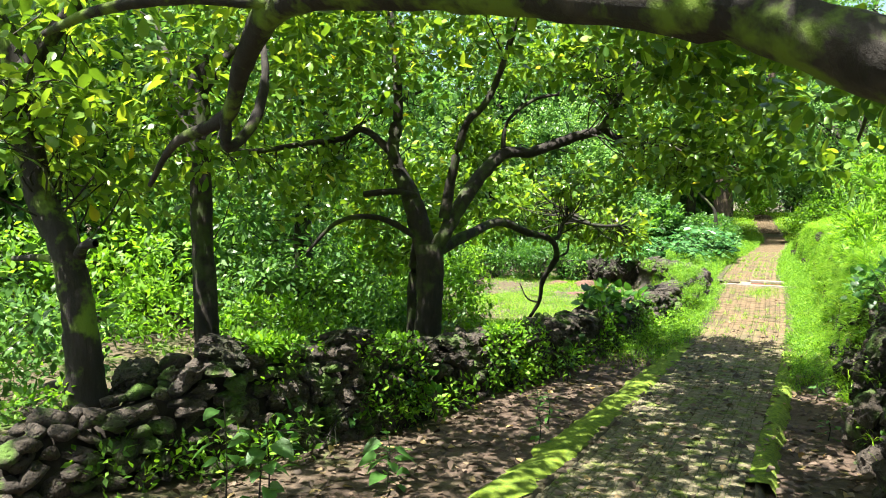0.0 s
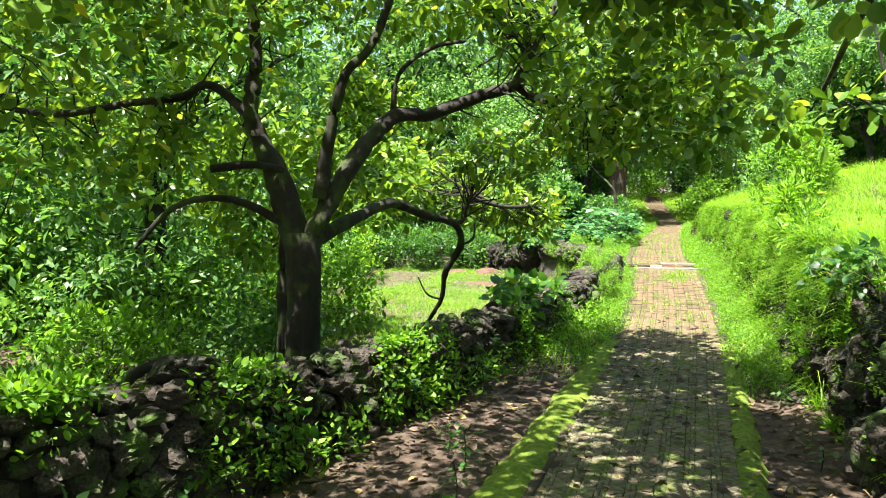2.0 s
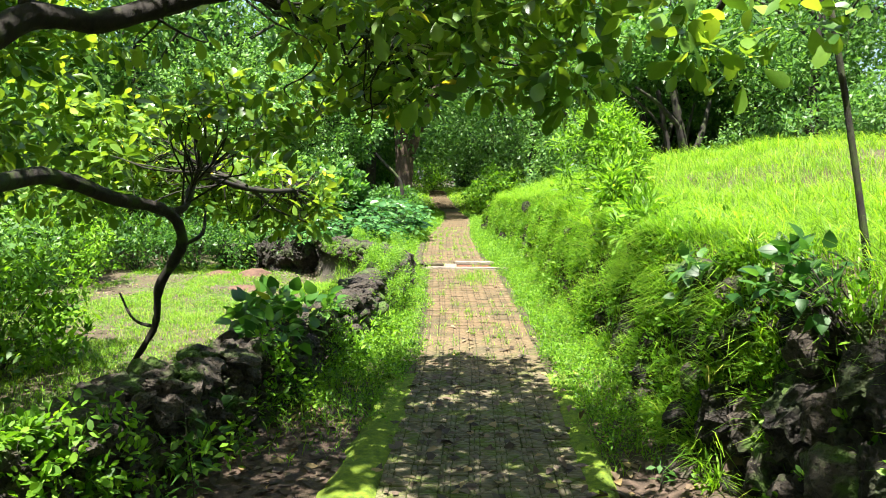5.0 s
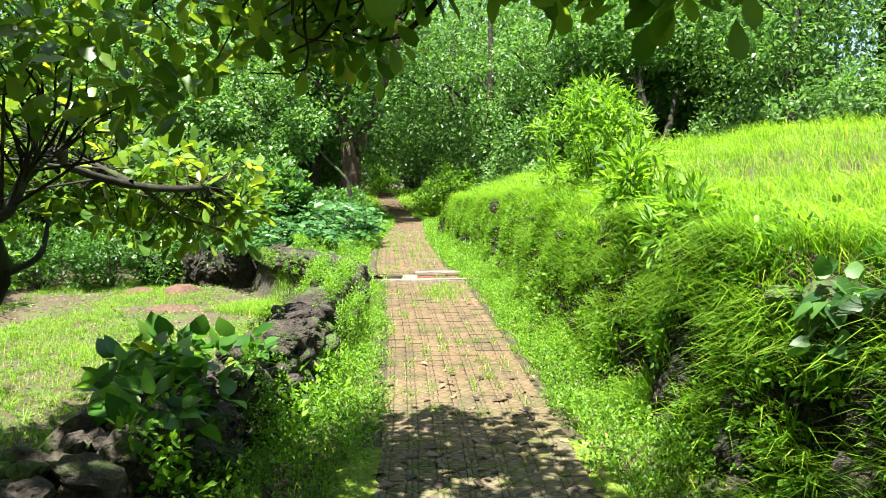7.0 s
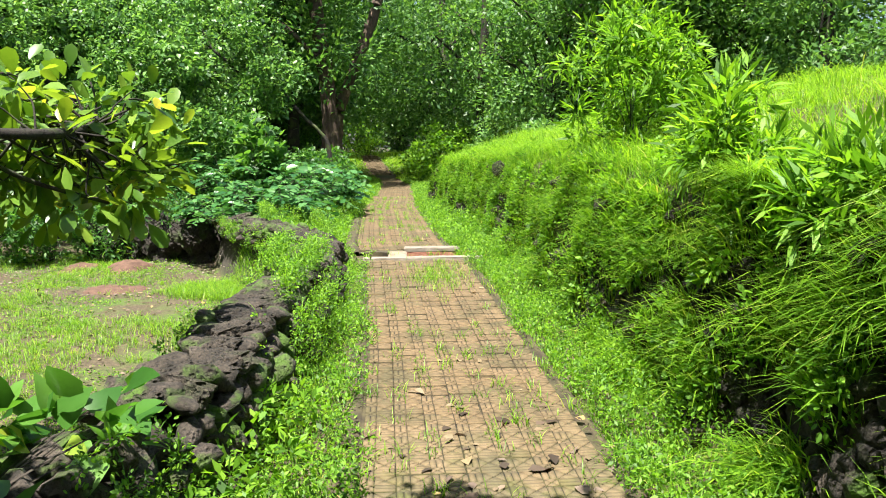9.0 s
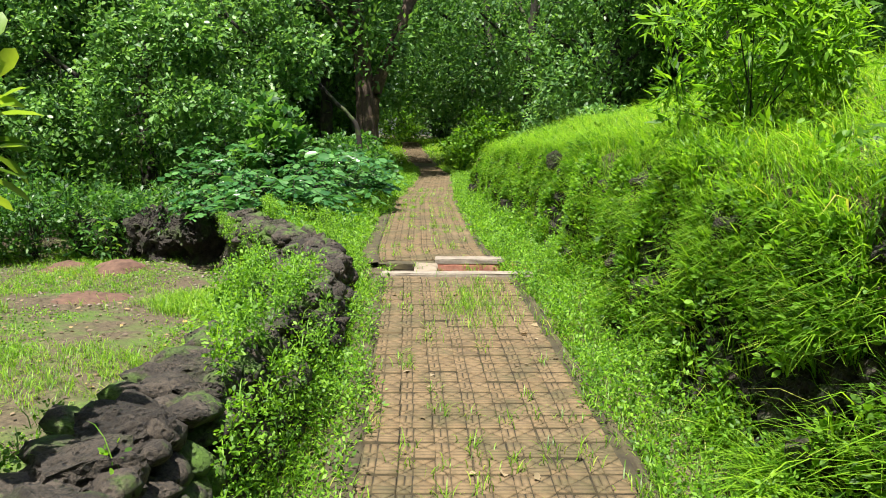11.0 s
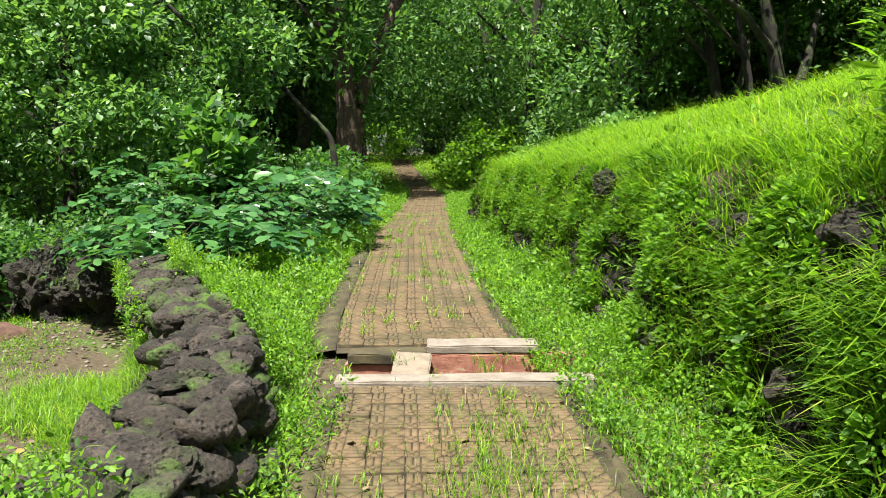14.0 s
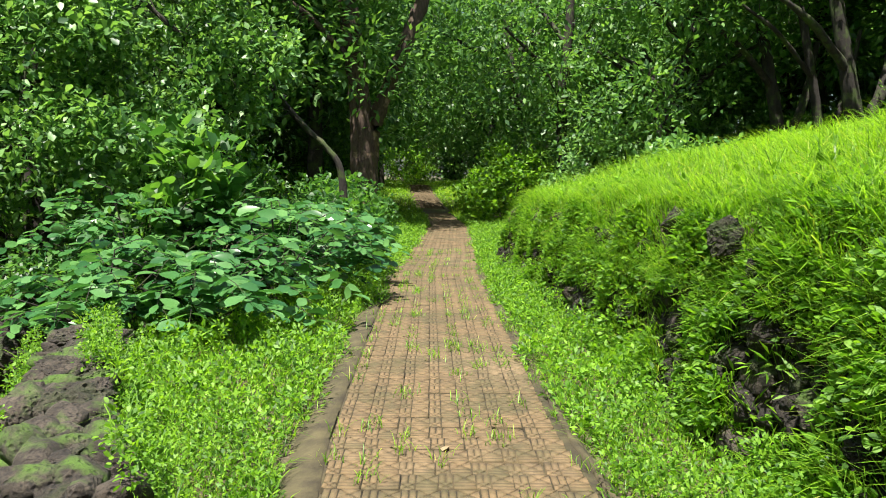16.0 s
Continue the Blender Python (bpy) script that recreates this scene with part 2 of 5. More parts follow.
def smooth(me):
    me.polygons.foreach_set("use_smooth", np.ones(len(me.polygons), dtype=bool))
    return me


def part_mesh(name, me, parent, label=""):
    ob = new(name, me)
    ob.parent = parent
    if label:
        ob["label"] = label
    return ob


def thing(name, at, label, category, group="", kind=""):
    ob = new(name)
    ob.matrix_world = pose(*at)
    ob.empty_display_size = 0.1
    return tagged(ob, label, category, group, kind)


def turn_of(d, roll):
    """Frames (N,3,3) whose columns are side, along, up for directions d and rolls."""
    d = d / np.linalg.norm(d, axis=1, keepdims=True)
    ref = np.tile([0.0, 0, 1], (len(d), 1))
    ref[np.abs(d[:, 2]) > 0.97] = [1, 0, 0]
    s = np.cross(d, ref)
    s /= np.linalg.norm(s, axis=1, keepdims=True)
    u = np.cross(s, d)
    c, q = np.cos(roll)[:, None], np.sin(roll)[:, None]
    return np.stack([s * c + u * q, d, -s * q + u * c], axis=2)


# templates: (side, along, up) of a leaf one unit long; quads
OBOVATE = (np.array([[0, 0, 0], [0, 0.55, -0.03], [0, 1, -0.12], [0.2, 0.3, 0.05], [0.33, 0.72, 0.03], [-0.2, 0.3, 0.05], [-0.33, 0.72, 0.03]]),
           np.array([[0, 3, 1, 5], [1, 3, 4, 2], [5, 1, 2, 6]]))


def leaf_shape(stations, fold=0.25, droop=0.14):
    """A leaf with a midrib and rounded outline: rows of (along, half width)."""
    v = [(0, 0, 0), (0, 1, -droop)]
    for y, w in stations:
        v += [(0, y, -droop * y * y), (w, y, fold * w - droop * y * y), (-w, y, fold * w - droop * y * y)]
    n = len(stations)
    f = [[0, 3, 2, 4], [2 + 3 * (n - 1), 3 + 3 * (n - 1), 1, 4 + 3 * (n - 1)]]
    for i in range(n - 1):
        a, b = 2 + 3 * i, 5 + 3 * i
        f += [[a, a + 1, b + 1, b], [a, b, b + 2, a + 2]]
    return np.array(v, dtype=float), np.array(f)


ROUND = leaf_shape([(0.22, 0.13), (0.55, 0.27), (0.85, 0.22)])
VINE = leaf_shape([(0.05, 0.3), (0.35, 0.38), (0.72, 0.22)], 0.2, 0.22)
LEAFLET = leaf_shape([(0.28, 0.24), (0.7, 0.25)], 0.2, 0.1)
LANCE = (np.array([[0, 0, 0], [0.11, 0.42, 0.03], [0, 1, -0.1], [-0.11, 0.42, 0.03]]), np.array([[0, 1, 2, 3]]))
OVAL = (np.array([[0, 0, 0], [0.24, 0.45, 0.05], [0, 1, -0.08], [-0.24, 0.45, 0.05]]), np.array([[0, 1, 2, 3]]))


def leaves_arrays(template, base, d, size, roll):
    tv, tf = template
    m = turn_of(d, roll)
    v = base[:, None, :] + np.einsum("nij,kj->nki", m, tv) * size[:, None, None]
    f = tf[None] + (np.arange(len(base)) * len(tv))[:, None, None]
    return v.reshape(-1, 3), f.reshape(-1, 4)


def unit(n, rng, zbias=0.0):
    d = rng.normal(size=(n, 3))
    d /= np.linalg.norm(d, axis=1, keepdims=True)
    d[:, 2] += zbias
    return d / np.linalg.norm(d, axis=1, keepdims=True)


def rosettes(centres, rng, per, size, template, zbias=0.1, spread=0.5, dirs=None):
    """Clumps of leaves round twig ends."""
    n = len(centres)
    c = np.repeat(centres, per, axis=0)
    d = unit(n * per, rng, zbias)
    if dirs is not None:
        d = d + 0.8 * np.repeat(dirs, per, axis=0)
    d /= np.linalg.norm(d, axis=1, keepdims=True)
    off = d * (rng.random(n * per)[:, None] ** 0.5) * spread * size
    sz = size * rng.uniform(0.6, 1.25, n * per)
    return leaves_arrays(template, c + off, d, sz, rng.normal(0, 0.65, n * per))


def blades(base, rng, length, width, lean=0.5, bend=0.5, heading=None):
    """Grass: each blade four points up a bent strip with a fine tip."""
    n = len(base)
    a = rng.uniform(0, 2 * np.pi, n) if heading is None else heading + rng.normal(0, 1.25, n)
    h = np.stack([np.cos(a), np.sin(a), np.zeros(n)], 1)
    s = np.stack([-np.sin(a), np.cos(a), np.zeros(n)], 1)
    L = (length * rng.uniform(0.45, 1.3, n))[:, None]
    w = (width * rng.uniform(0.6, 1.3, n))[:, None]
    ln = (lean * rng.uniform(0.1, 1.2, n))[:, None]
    bd = (bend * rng.uniform(0.2, 1.4, n))[:, None]
    up = np.array([0, 0, 1.0])
    m1 = base + L * 0.45 * (up + h * ln)
    m2 = m1 + L * 0.35 * (up * (1 - 0.5 * bd) + h * (ln + bd))
    tip = m2 + L * 0.3 * (up * (0.7 - 1.1 * bd) + h * (ln + 1.3 * bd))
    v = np.stack([base - s * w * 0.5, base + s * w * 0.5, m1 + s * w * 0.5, m1 - s * w * 0.5, m2 + s * w * 0.35, m2 - s * w * 0.35, tip + s * w * 0.04, tip - s * w * 0.04], 1)
    f = np.array([[0, 1, 2, 3], [3, 2, 4, 5], [5, 4, 6, 7]])[None] + (np.arange(n) * 8)[:, None, None]
    return v.reshape(-1, 3), f.reshape(-1, 4)


def joined(arrays):
    vs, fs, k = [], [], 0
    for v, f in arrays:
        vs.append(v)
        fs.append(f + k)
        k += len(v)
    return np.concatenate(vs), np.concatenate(fs)


def catmull(pts, steps):
    p = np.array(pts, dtype=float)
    p = np.vstack([2 * p[0] - p[1], p, 2 * p[-1] - p[-2]])
    out = []
    for i in range(1, len(p) - 2):
        for t in np.linspace(0, 1, steps, endpoint=False):
            a, b, c, e = p[i - 1:i + 3]
            out.append(0.5 * (2 * b + (c - a) * t + (2 * a - 5 * b + 4 * c - e) * t * t + (3 * b - a - 3 * c + e) * t ** 3))
    out.append(p[-2])
    return np.array(out)


def limb(pts, r0, r1, rng, sides=8, steps=6, rough=0.1, flare=0.0):
    """A tapered, slightly knobbly limb along a smooth curve."""
    c = catmull(pts, steps)
    n = len(c)
    d = np.gradient(c, axis=0)
    m = turn_of(d, np.zeros(n))
    t = np.linspace(0, 1, n)
    r = r0 + (r1 - r0) * t + flare * r0 * np.exp(-t * 9)
    a = np.linspace(0, 2 * np.pi, sides, endpoint=False)
    rr = r[:, None] * (1 + rough * rng.normal(size=(n, sides)) * 0.6 + rough * np.sin(2 * a + 5 * t[:, None]))
    v = c[:, None, :] + m[:, None, :, 0] * (np.cos(a) * rr)[..., None] + m[:, None, :, 2] * (np.sin(a) * rr)[..., None]
    i, j = np.meshgrid(np.arange(n - 1), np.arange(sides), indexing="ij")
    f = np.stack([i * sides + j, i * sides + (j + 1) % sides, (i + 1) * sides + (j + 1) % sides, (i + 1) * sides + j], -1).reshape(-1, 4)
    return v.reshape(-1, 3), f


def wander(start, d, length, rng, n=5, curl=0.35, droop=0.0):
    p, d = [np.array(start, dtype=float)], np.array(d, dtype=float)
    d /= np.linalg.norm(d)
    for _ in range(n):
        d = d + rng.normal(0, curl, 3) - np.array([0, 0, droop])
        d /= np.linalg.norm(d)
        p.append(p[-1] + d * length / n)
    return p


# ---- the lie of the land ----
def profile(y, table):
    return np.interp(y, [a for a, _ in table], [b for _, b in table])


def path_z(y):
    return profile(y, [(-40, 0.9), (-3, 0.45), (0, 0.36), (3, 0.18), (6, 0.0), (9, -0.05), (14, -0.05), (17, 0.05), (20, 0.12), (24, 0.12), (31, 0.08), (40, 0.03), (52.6, -0.15), (57.6, 0.5), (64, 0.95), (75, 0.9), (200, 0.5)])


def path_x(y):
    return profile(y, [(-40, -1.2), (0, -1.0), (5, -0.86), (8, -0.77), (12, -0.64), (15, -0.63), (17, -0.68), (19, -0.73), (20, -0.85), (21, -0.92), (28.4, -1.0), (31, -0.88), (39.7, -0.68), (52.6, -1.15), (57.6, -1.75), (64, -2.17), (80, -6.0), (200, -30)])


def wall_x(y):
    return profile(y, [(-6, -6.5), (3, -4.55), (4.6, -3.85), (7, -3.25), (9.5, -2.75), (11.5, -2.35), (13, -2.1), (15, -1.98), (16.6, -1.88), (18, -1.86), (19.3, -2.15), (20.6, -2.85), (22.3, -3.5), (24.5, -4.1), (40, -6.5)])


def wall_h(y):
    return profile(y, [(-6, 0.15), (2.2, 0.2), (3.2, 0.36), (3.9, 0.58), (4.6, 0.8), (5.4, 0.76), (6.8, 0.66), (8, 0.6), (12, 0.55), (14, 0.53), (18, 0.42), (22, 0.3), (25, 0.1)])


def bank_x(y):
    return profile(y, [(-10, 0.8), (6, 0.72), (11, 0.68), (14, 0.6), (20, 0.56), (24, 0.42), (29.5, 0.14), (31, 0.6), (34, 1.2), (60, 0.5)])


def bank_h(y):
    return profile(y, [(-10, 1.4), (8, 1.3), (14, 1.3), (21, 1.12), (28, 1.0), (30, 0.9), (32, 0.35), (60, 0.3)])


def sstep(t):
    t = np.clip(t, 0, 1)
    return t * t * (3 - 2 * t)


def land(x, y):
    """Height of the ground sheet."""
    x, y = np.asarray(x, dtype=float), np.asarray(y, dtype=float)
    z0 = path_z(y)
    px, wx, bx, bh = path_x(y), wall_x(y), bank_x(y), bank_h(y)
    z = z0 - 0.07 + 0.05 * sstep((np.abs(x - px) - 0.8) / 0.5)
    field = z0 - profile(y, [(-10, 0.1), (6, 0.15), (10, 0.25), (16, 0.5), (22, 0.75), (27, 0.6), (40, 0.2), (80, 0.4)])
    lf = sstep((wx - 0.05 - x) / 0.35) * (y < 200)
    z = z + (field - z) * lf
    bx = bx + 0.07 * np.sin(y * 2.3) * np.sin(y * 0.9 + 1) + 0.05 * np.sin(y * 5.1)
    rise = bh * (0.55 * sstep((x - bx) / 0.16) + 0.45 * sstep((x - bx - 0.1) / (0.3 + 0.1 * np.sin(y * 3.7))))
    hill = np.clip(x - bx - 0.25, 0, None)
    slope = profile(y, [(-10, 0.12), (7, 0.12), (12, 0.1), (15, 0.17), (17, 0.36), (20, 0.46), (22, 0.44), (30, 0.36), (45, 0.25)])
    rise = rise + slope * 3.2 * (1 - np.exp(-hill / 3.2)) + 0.012 * hill
    z = z + rise
    z = z + 0.05 * np.sin(x * 2.1 + y * 0.7) * np.sin(y * 1.3) * sstep((np.abs(x - px) - 1.2) / 1.5)
    far = np.clip((np.hypot(x + 1, y - 18) - 45) / 60, 0, 1)
    return z + far * 0.8 * np.sin(x * 0.05) * np.cos(y * 0.04)


def axis(lo, hi, fine_lo, fine_hi, step):
    near = np.arange(fine_lo, fine_hi + 1e-6, step)
    out_hi = fine_hi + np.cumsum(step * 1.22 ** np.arange(1, 40))
    out_lo = fine_lo - np.cumsum(step * 1.22 ** np.arange(1, 40))
    return np.concatenate([out_lo[out_lo > lo][::-1], near, out_hi[out_hi < hi]])


gx = np.concatenate([[-600], axis(-500, 500, -8.0, 5.0, 0.09), [600]])
gy = np.concatenate([[-600], axis(-500, 600, -2.0, 34.0, 0.16), [700]])
X, Y = np.meshgrid(gx, gy)
Z = land(X, Y)
# the gutter across the path
gut = (np.abs(Y - 19.55) < 0.26) & (X > -1.5) & (X < 0.2)
Z = np.where(gut, Z - 0.3, Z)
gv = np.stack([X, Y, Z], -1).reshape(-1, 3)
ii, jj = np.meshgrid(np.arange(len(gy) - 1), np.arange(len(gx) - 1), indexing="ij")
k = len(gx)
gf = np.stack([ii * k + jj, ii * k + jj + 1, (ii + 1) * k + jj + 1, (ii + 1) * k + jj], -1).reshape(-1, 4)
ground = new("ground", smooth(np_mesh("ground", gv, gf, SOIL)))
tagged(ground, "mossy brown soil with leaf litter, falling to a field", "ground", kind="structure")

# ---- the paved path ----
def boxes_arrays(items):
    """Boxes with bevel-less tops: rows of (x0, x1, y0, y1, z0, z1)."""
    vs, fs = [], []
    for n, (x0, x1, y0, y1, z0, z1) in enumerate(items):
        vs += [(x0, y0, z0), (x1, y0, z0), (x1, y1, z0), (x0, y1, z0), (x0, y0, z1), (x1, y0, z1), (x1, y1, z1), (x0, y1, z1)]
        fs += [[8 * n + q for q in quad] for quad in ((4, 5, 6, 7), (0, 1, 5, 4), (1, 2, 6, 5), (2, 3, 7, 6), (3, 0, 4, 7))]
    return np.array(vs, dtype=float), np.array(fs)


def prism(corners, z0, z1, inset=0.0018):
    """A flat pad over a polygon of four corners with a slightly drawn-in top."""
    c = np.array(corners, dtype=float)
    mid = c.mean(0)
    top = c + (mid - c) / np.linalg.norm(c - mid, axis=1, keepdims=True) * inset
    v = np.vstack([np.column_stack([c, np.full(4, z0)]), np.column_stack([top, np.full(4, z1)])])
    f = np.array([[4, 5, 6, 7], [0, 1, 5, 4], [1, 2, 6, 5], [2, 3, 7, 6], [3, 0, 4, 7]])
    return v, f


def tile_arrays(s=0.175, g=0.0068):
    """One patterned paver: a crossed square field, paired bars along two edges, and a crossed corner."""
    h, b = 0.0, 0.006
    lo, hi = 0.40 * s, s
    out = []
    for a, z in ((lo, hi), (0.0, 0.40 * s)):
        m = np.array(((a + z) / 2, (a + z) / 2))
        ring = [np.array(c) for c in ((a, a), (z, a), (z, z), (a, z))]
        for p, q in zip(ring, ring[1:] + ring[:1]):
            e = (q - p) / np.linalg.norm(q - p)
            inn = np.array((-e[1], e[0]))
            out.append(prism([p + e * g * 1.5 + inn * g * 0.5, q - e * g * 1.5 + inn * g * 0.5, m + e * 0.002 - inn * g * 1.1, m - e * 0.002 - inn * g * 1.1], h, b))
    for k in range(2):
        u = g * 0.5 + k * 0.2 * s
        w = u + 0.2 * s - g
        out.append(prism([(u, lo + g * 0.5), (w, lo + g * 0.5), (w, hi - g * 0.5), (u, hi - g * 0.5)], h, b))
        out.append(prism([(lo + g * 0.5, u), (hi - g * 0.5, u), (hi - g * 0.5, w), (lo + g * 0.5, w)], h, b))
    out.append(boxes_arrays([(0.0002, s - 0.0002, 0.0002, s - 0.0002, -0.05, h)]))
    v, f = joined(out)
    v[:, :2] -= s / 2
    return v, f


path = thing("footpath", (0, 0, 0), "weathered reddish patterned concrete paver footpath, mossy under the trees", "path", kind="structure")
TILE = 0.175
tv, tf = tile_arrays()


def joint_build(nt):
    n = noise_out(nt, 9.0, 6.0, 0.7)
    pos = nd(nt, "ShaderNodeSeparateXYZ", Vector=nt.nodes.new("ShaderNodeNewGeometry").outputs["Position"])
    dry = ramp(nt, n, [(0.35, (0.016, 0.012, 0.005)), (0.52, (0.032, 0.024, 0.009)), (0.68, (0.06, 0.045, 0.018))])
    silt = nd(nt, "ShaderNodeMapRange", Value=noise_out(nt, 1.1, 5.0, 0.65), i1=0.5, i2=0.68, i3=0.0, i4=0.6).outputs[0]
    dry = mixc(nt, silt, dry, (0.10, 0.07, 0.033))
    mossy = ramp(nt, n, [(0.35, (0.042, 0.04, 0.018)), (0.6, (0.065, 0.09, 0.013))])
    col = mixc(nt, nd(nt, "ShaderNodeMapRange", Value=pos.outputs[1], i1=13.5, i2=10.5).outputs[0], dry, mossy)
    return nd(nt, "ShaderNodeBsdfPrincipled", Base_Color=col, Roughness=0.95, Normal=bumped(nt, n, 0.5, 0.01)).outputs[0]


JOINT = mat("joint_dirt", joint_build)


def grooved(me):
    """The plate of each tile, seen in its grooves, is filled with dirt."""
    me.materials.append(JOINT)
    k = len(me.polygons) // len(tf)
    idx = np.zeros(len(tf), dtype=np.int32)
    idx[-5:] = 1
    me.polygons.foreach_set("material_index", np.tile(idx, k))
    return me


tile_meshes = []
for q in range(3):
    w = tv.copy()
    w[:, 2] += (q - 1) * 0.0015
    tile_meshes.append(grooved(np_mesh("paver", w, tf, PAVER)))
rest = []
rng = np.random.default_rng(3)
cols = [(c - 3) * TILE - 0.02 for c in range(7)]
tile_places = []
for r in range(-10, 345):
    y = 4.9 + r * TILE
    if abs(y - 19.55) < 0.40:
        continue
    for c in cols:
        tile_places.append((float(path_x(y)) + c + rng.normal(0, 0.002), y + rng.normal(0, 0.002), float(path_z(y)) + rng.normal(0, 0.003), rng.normal(0, 0.012), rng.normal(0, 0.014)))
for (x, y, z, tilt, turn) in tile_places:
    if 12.9 <= y <= 20.9:
        ob = new("paver", tile_meshes[int(rng.integers(3))])
        ob.parent = path
        ob.matrix_basis = Matrix.Translation((x, y, z - 0.005)) @ Euler((tilt, -tilt, turn)).to_matrix().to_4x4()
    else:
        m = np.array(Euler((tilt, -tilt, turn)).to_matrix())
        rest.append((tv @ m.T + np.array([x, y, z - 0.005]), tf))
v, f = joined(rest)
part_mesh("paver_field", grooved(np_mesh("paver_field", v, f, PAVER)), path)["kind"] = "stuff"
# bedding under the tiles and the concrete shoulders
ys = np.arange(-6.0, 46.0, 0.25)
def strip(offsets, name, material, ys=ys, wob=0.0, seed=1, widen=lambda y: 0.0):
    r = np.random.default_rng(seed)
    v = []
    for y in ys:
        for ox, oz in offsets:
            v.append((path_x(y) + ox * (1 + widen(y)) + r.normal(0, wob), y, path_z(y) + oz + r.normal(0, wob * 0.4)))
    k = len(offsets)
    f = [[i * k + j, i * k + j + 1, (i + 1) * k + j + 1, (i + 1) * k + j] for i in range(len(ys) - 1) for j in range(k - 1)]
    return smooth(np_mesh(name, v, f, material))
for lo, hi in ((-6.0, 19.25), (19.9, 80.0)):
    yy = np.arange(lo, hi, 0.25)
    yy = np.append(yy[yy < hi - 0.1], hi)
    part_mesh("bedding", strip([(-0.66, -0.08), (-0.65, -0.026), (-0.36, -0.022), (0, -0.02), (0.36, -0.022), (0.65, -0.026), (0.66, -0.08)], "bedding", CONCRETE, yy), path, "dark earth-filled joints under the pavers")
    part_mesh("shoulder", strip([(-0.9, -0.14), (-0.84, -0.05), (-0.75, -0.014), (-0.652, -0.004), (-0.645, -0.05)], "shoulder", CONCRETE, yy, 0.008), path, "dark rounded concrete edge strip")
    part_mesh("shoulder", strip([(0.645, -0.05), (0.652, -0.008), (0.69, -0.02), (0.73, -0.06), (0.76, -0.14)], "shoulder", CONCRETE, yy, 0.008, 2), path, "dark rounded concrete edge strip")
my = np.arange(-3.0, 11.9, 0.12)
part_mesh("moss_edge", strip([(-0.95, -0.12), (-0.9, -0.03), (-0.82, 0.012), (-0.72, 0.016), (-0.64, 0.006), (-0.6, -0.02)], "moss_edge", MOSS, my, 0.024, 5, lambda y: float(profile(y, [(4, 0.2), (8, 0.08), (10.5, 0.0)]))), path, "thick bright green moss on the path edge")
part_mesh("moss_edge", strip([(0.57, -0.02), (0.61, 0.004), (0.68, 0.014), (0.74, 0.006), (0.8, -0.08)], "moss_edge", MOSS, np.arange(6.0, 12.0, 0.12), 0.014, 6), path, "thick bright green moss on the path edge")

# ---- the broken gutter across the path ----
def slab(bounds, material, rng, rough=0.0025):
    """A worn slab: a box cut into a grid with its edges softened and faces uneven."""
    x0, x1, y0, y1, z0, z1 = bounds
    bm = bmesh.new()
    bmesh.ops.create_cube(bm, size=1.0)
    for vert in bm.verts:
        vert.co = Vector(((x0 + x1) / 2 + vert.co.x * (x1 - x0), (y0 + y1) / 2 + vert.co.y * (y1 - y0), (z0 + z1) / 2 + vert.co.z * (z1 - z0)))
    bmesh.ops.bevel(bm, geom=bm.edges[:], offset=0.008, segments=2, affect="EDGES")
    bmesh.ops.subdivide_edges(bm, edges=[e for e in bm.edges if e.calc_length() > 0.12], cuts=5, use_grid_fill=True)
    for vert in bm.verts:
        vert.co += Vector(rng.normal(0, rough, 3)) * 0.6 + Vector((0, 0, rough * 1.5 * noise.noise(vert.co * 5)))
    me = bpy.data.meshes.new("slab")
    bm.to_mesh(me)
    bm.free()
    me.materials.append(material)
    return me


gz = float(path_z(19.55))
gutter = thing("gutter", (0, 0, 0), "broken open drain of concrete slabs and red laterite across the path", "drain", kind="structure")
grng = np.random.default_rng(11)
for name, b, m, lab in (
        ("front_slab", (-1.42, 0.12, 19.10, 19.28, gz - 0.12, gz + 0.02), CONCRETE_PALE, "long pale concrete kerb slab"),
        ("cover_slab", (-0.87, -0.12, 19.80, 20.02, gz - 0.0, gz + 0.055), CONCRETE_PALE, "pale concrete cover slab"),
        ("back_kerb", (-1.40, -0.88, 19.76, 19.96, gz - 0.06, gz + 0.01), CONCRETE, "cracked dark concrete kerb"),
        ("back_wall", (-1.42, -0.86, 19.78, 19.88, gz - 0.3, gz - 0.06), REDSTONE, "red laterite drain side"),
        ("back_wall", (-0.86, -0.36, 19.79, 19.89, gz - 0.3, gz - 0.003), REDSTONE, "red laterite drain side"),
        ("back_wall", (-0.355, 0.25, 19.8, 19.9, gz - 0.3, gz - 0.004), REDSTONE, "red laterite drain side"),
        ("drain_floor", (-1.5, 0.25, 19.29, 19.78, gz - 0.32, gz - 0.2), REDEARTH, "silted red drain floor"),
        ("side_block", (-1.52, -1.36, 19.26, 19.5, gz - 0.18, gz - 0.01), CONCRETE, "mossy concrete block"),
        ("far_kerb", (0.15, 0.62, 19.9, 20.06, gz - 0.1, gz + 0.0), CONCRETE, "mossy concrete kerb end")):
    part_mesh(name, slab(b, m, grng), gutter, lab)
fallen = thing("fallen_slab", (-0.98, 19.52, gz - 0.045), "broken grey slab tipped across the open drain", "slab")
part_mesh("slab", slab((-0.12, 0.12, -0.26, 0.26, -0.025, 0.025), GREYSLAB, grng), fallen)
fallen.rotation_euler = (radians(9), radians(3), radians(-4))
wedge = thing("brick_piece", (-0.74, 19.5, gz - 0.17), "broken orange brick lying in the drain", "brick")
part_mesh("piece", slab((-0.09, 0.09, -0.05, 0.05, -0.03, 0.03), REDSTONE, grng), wedge)
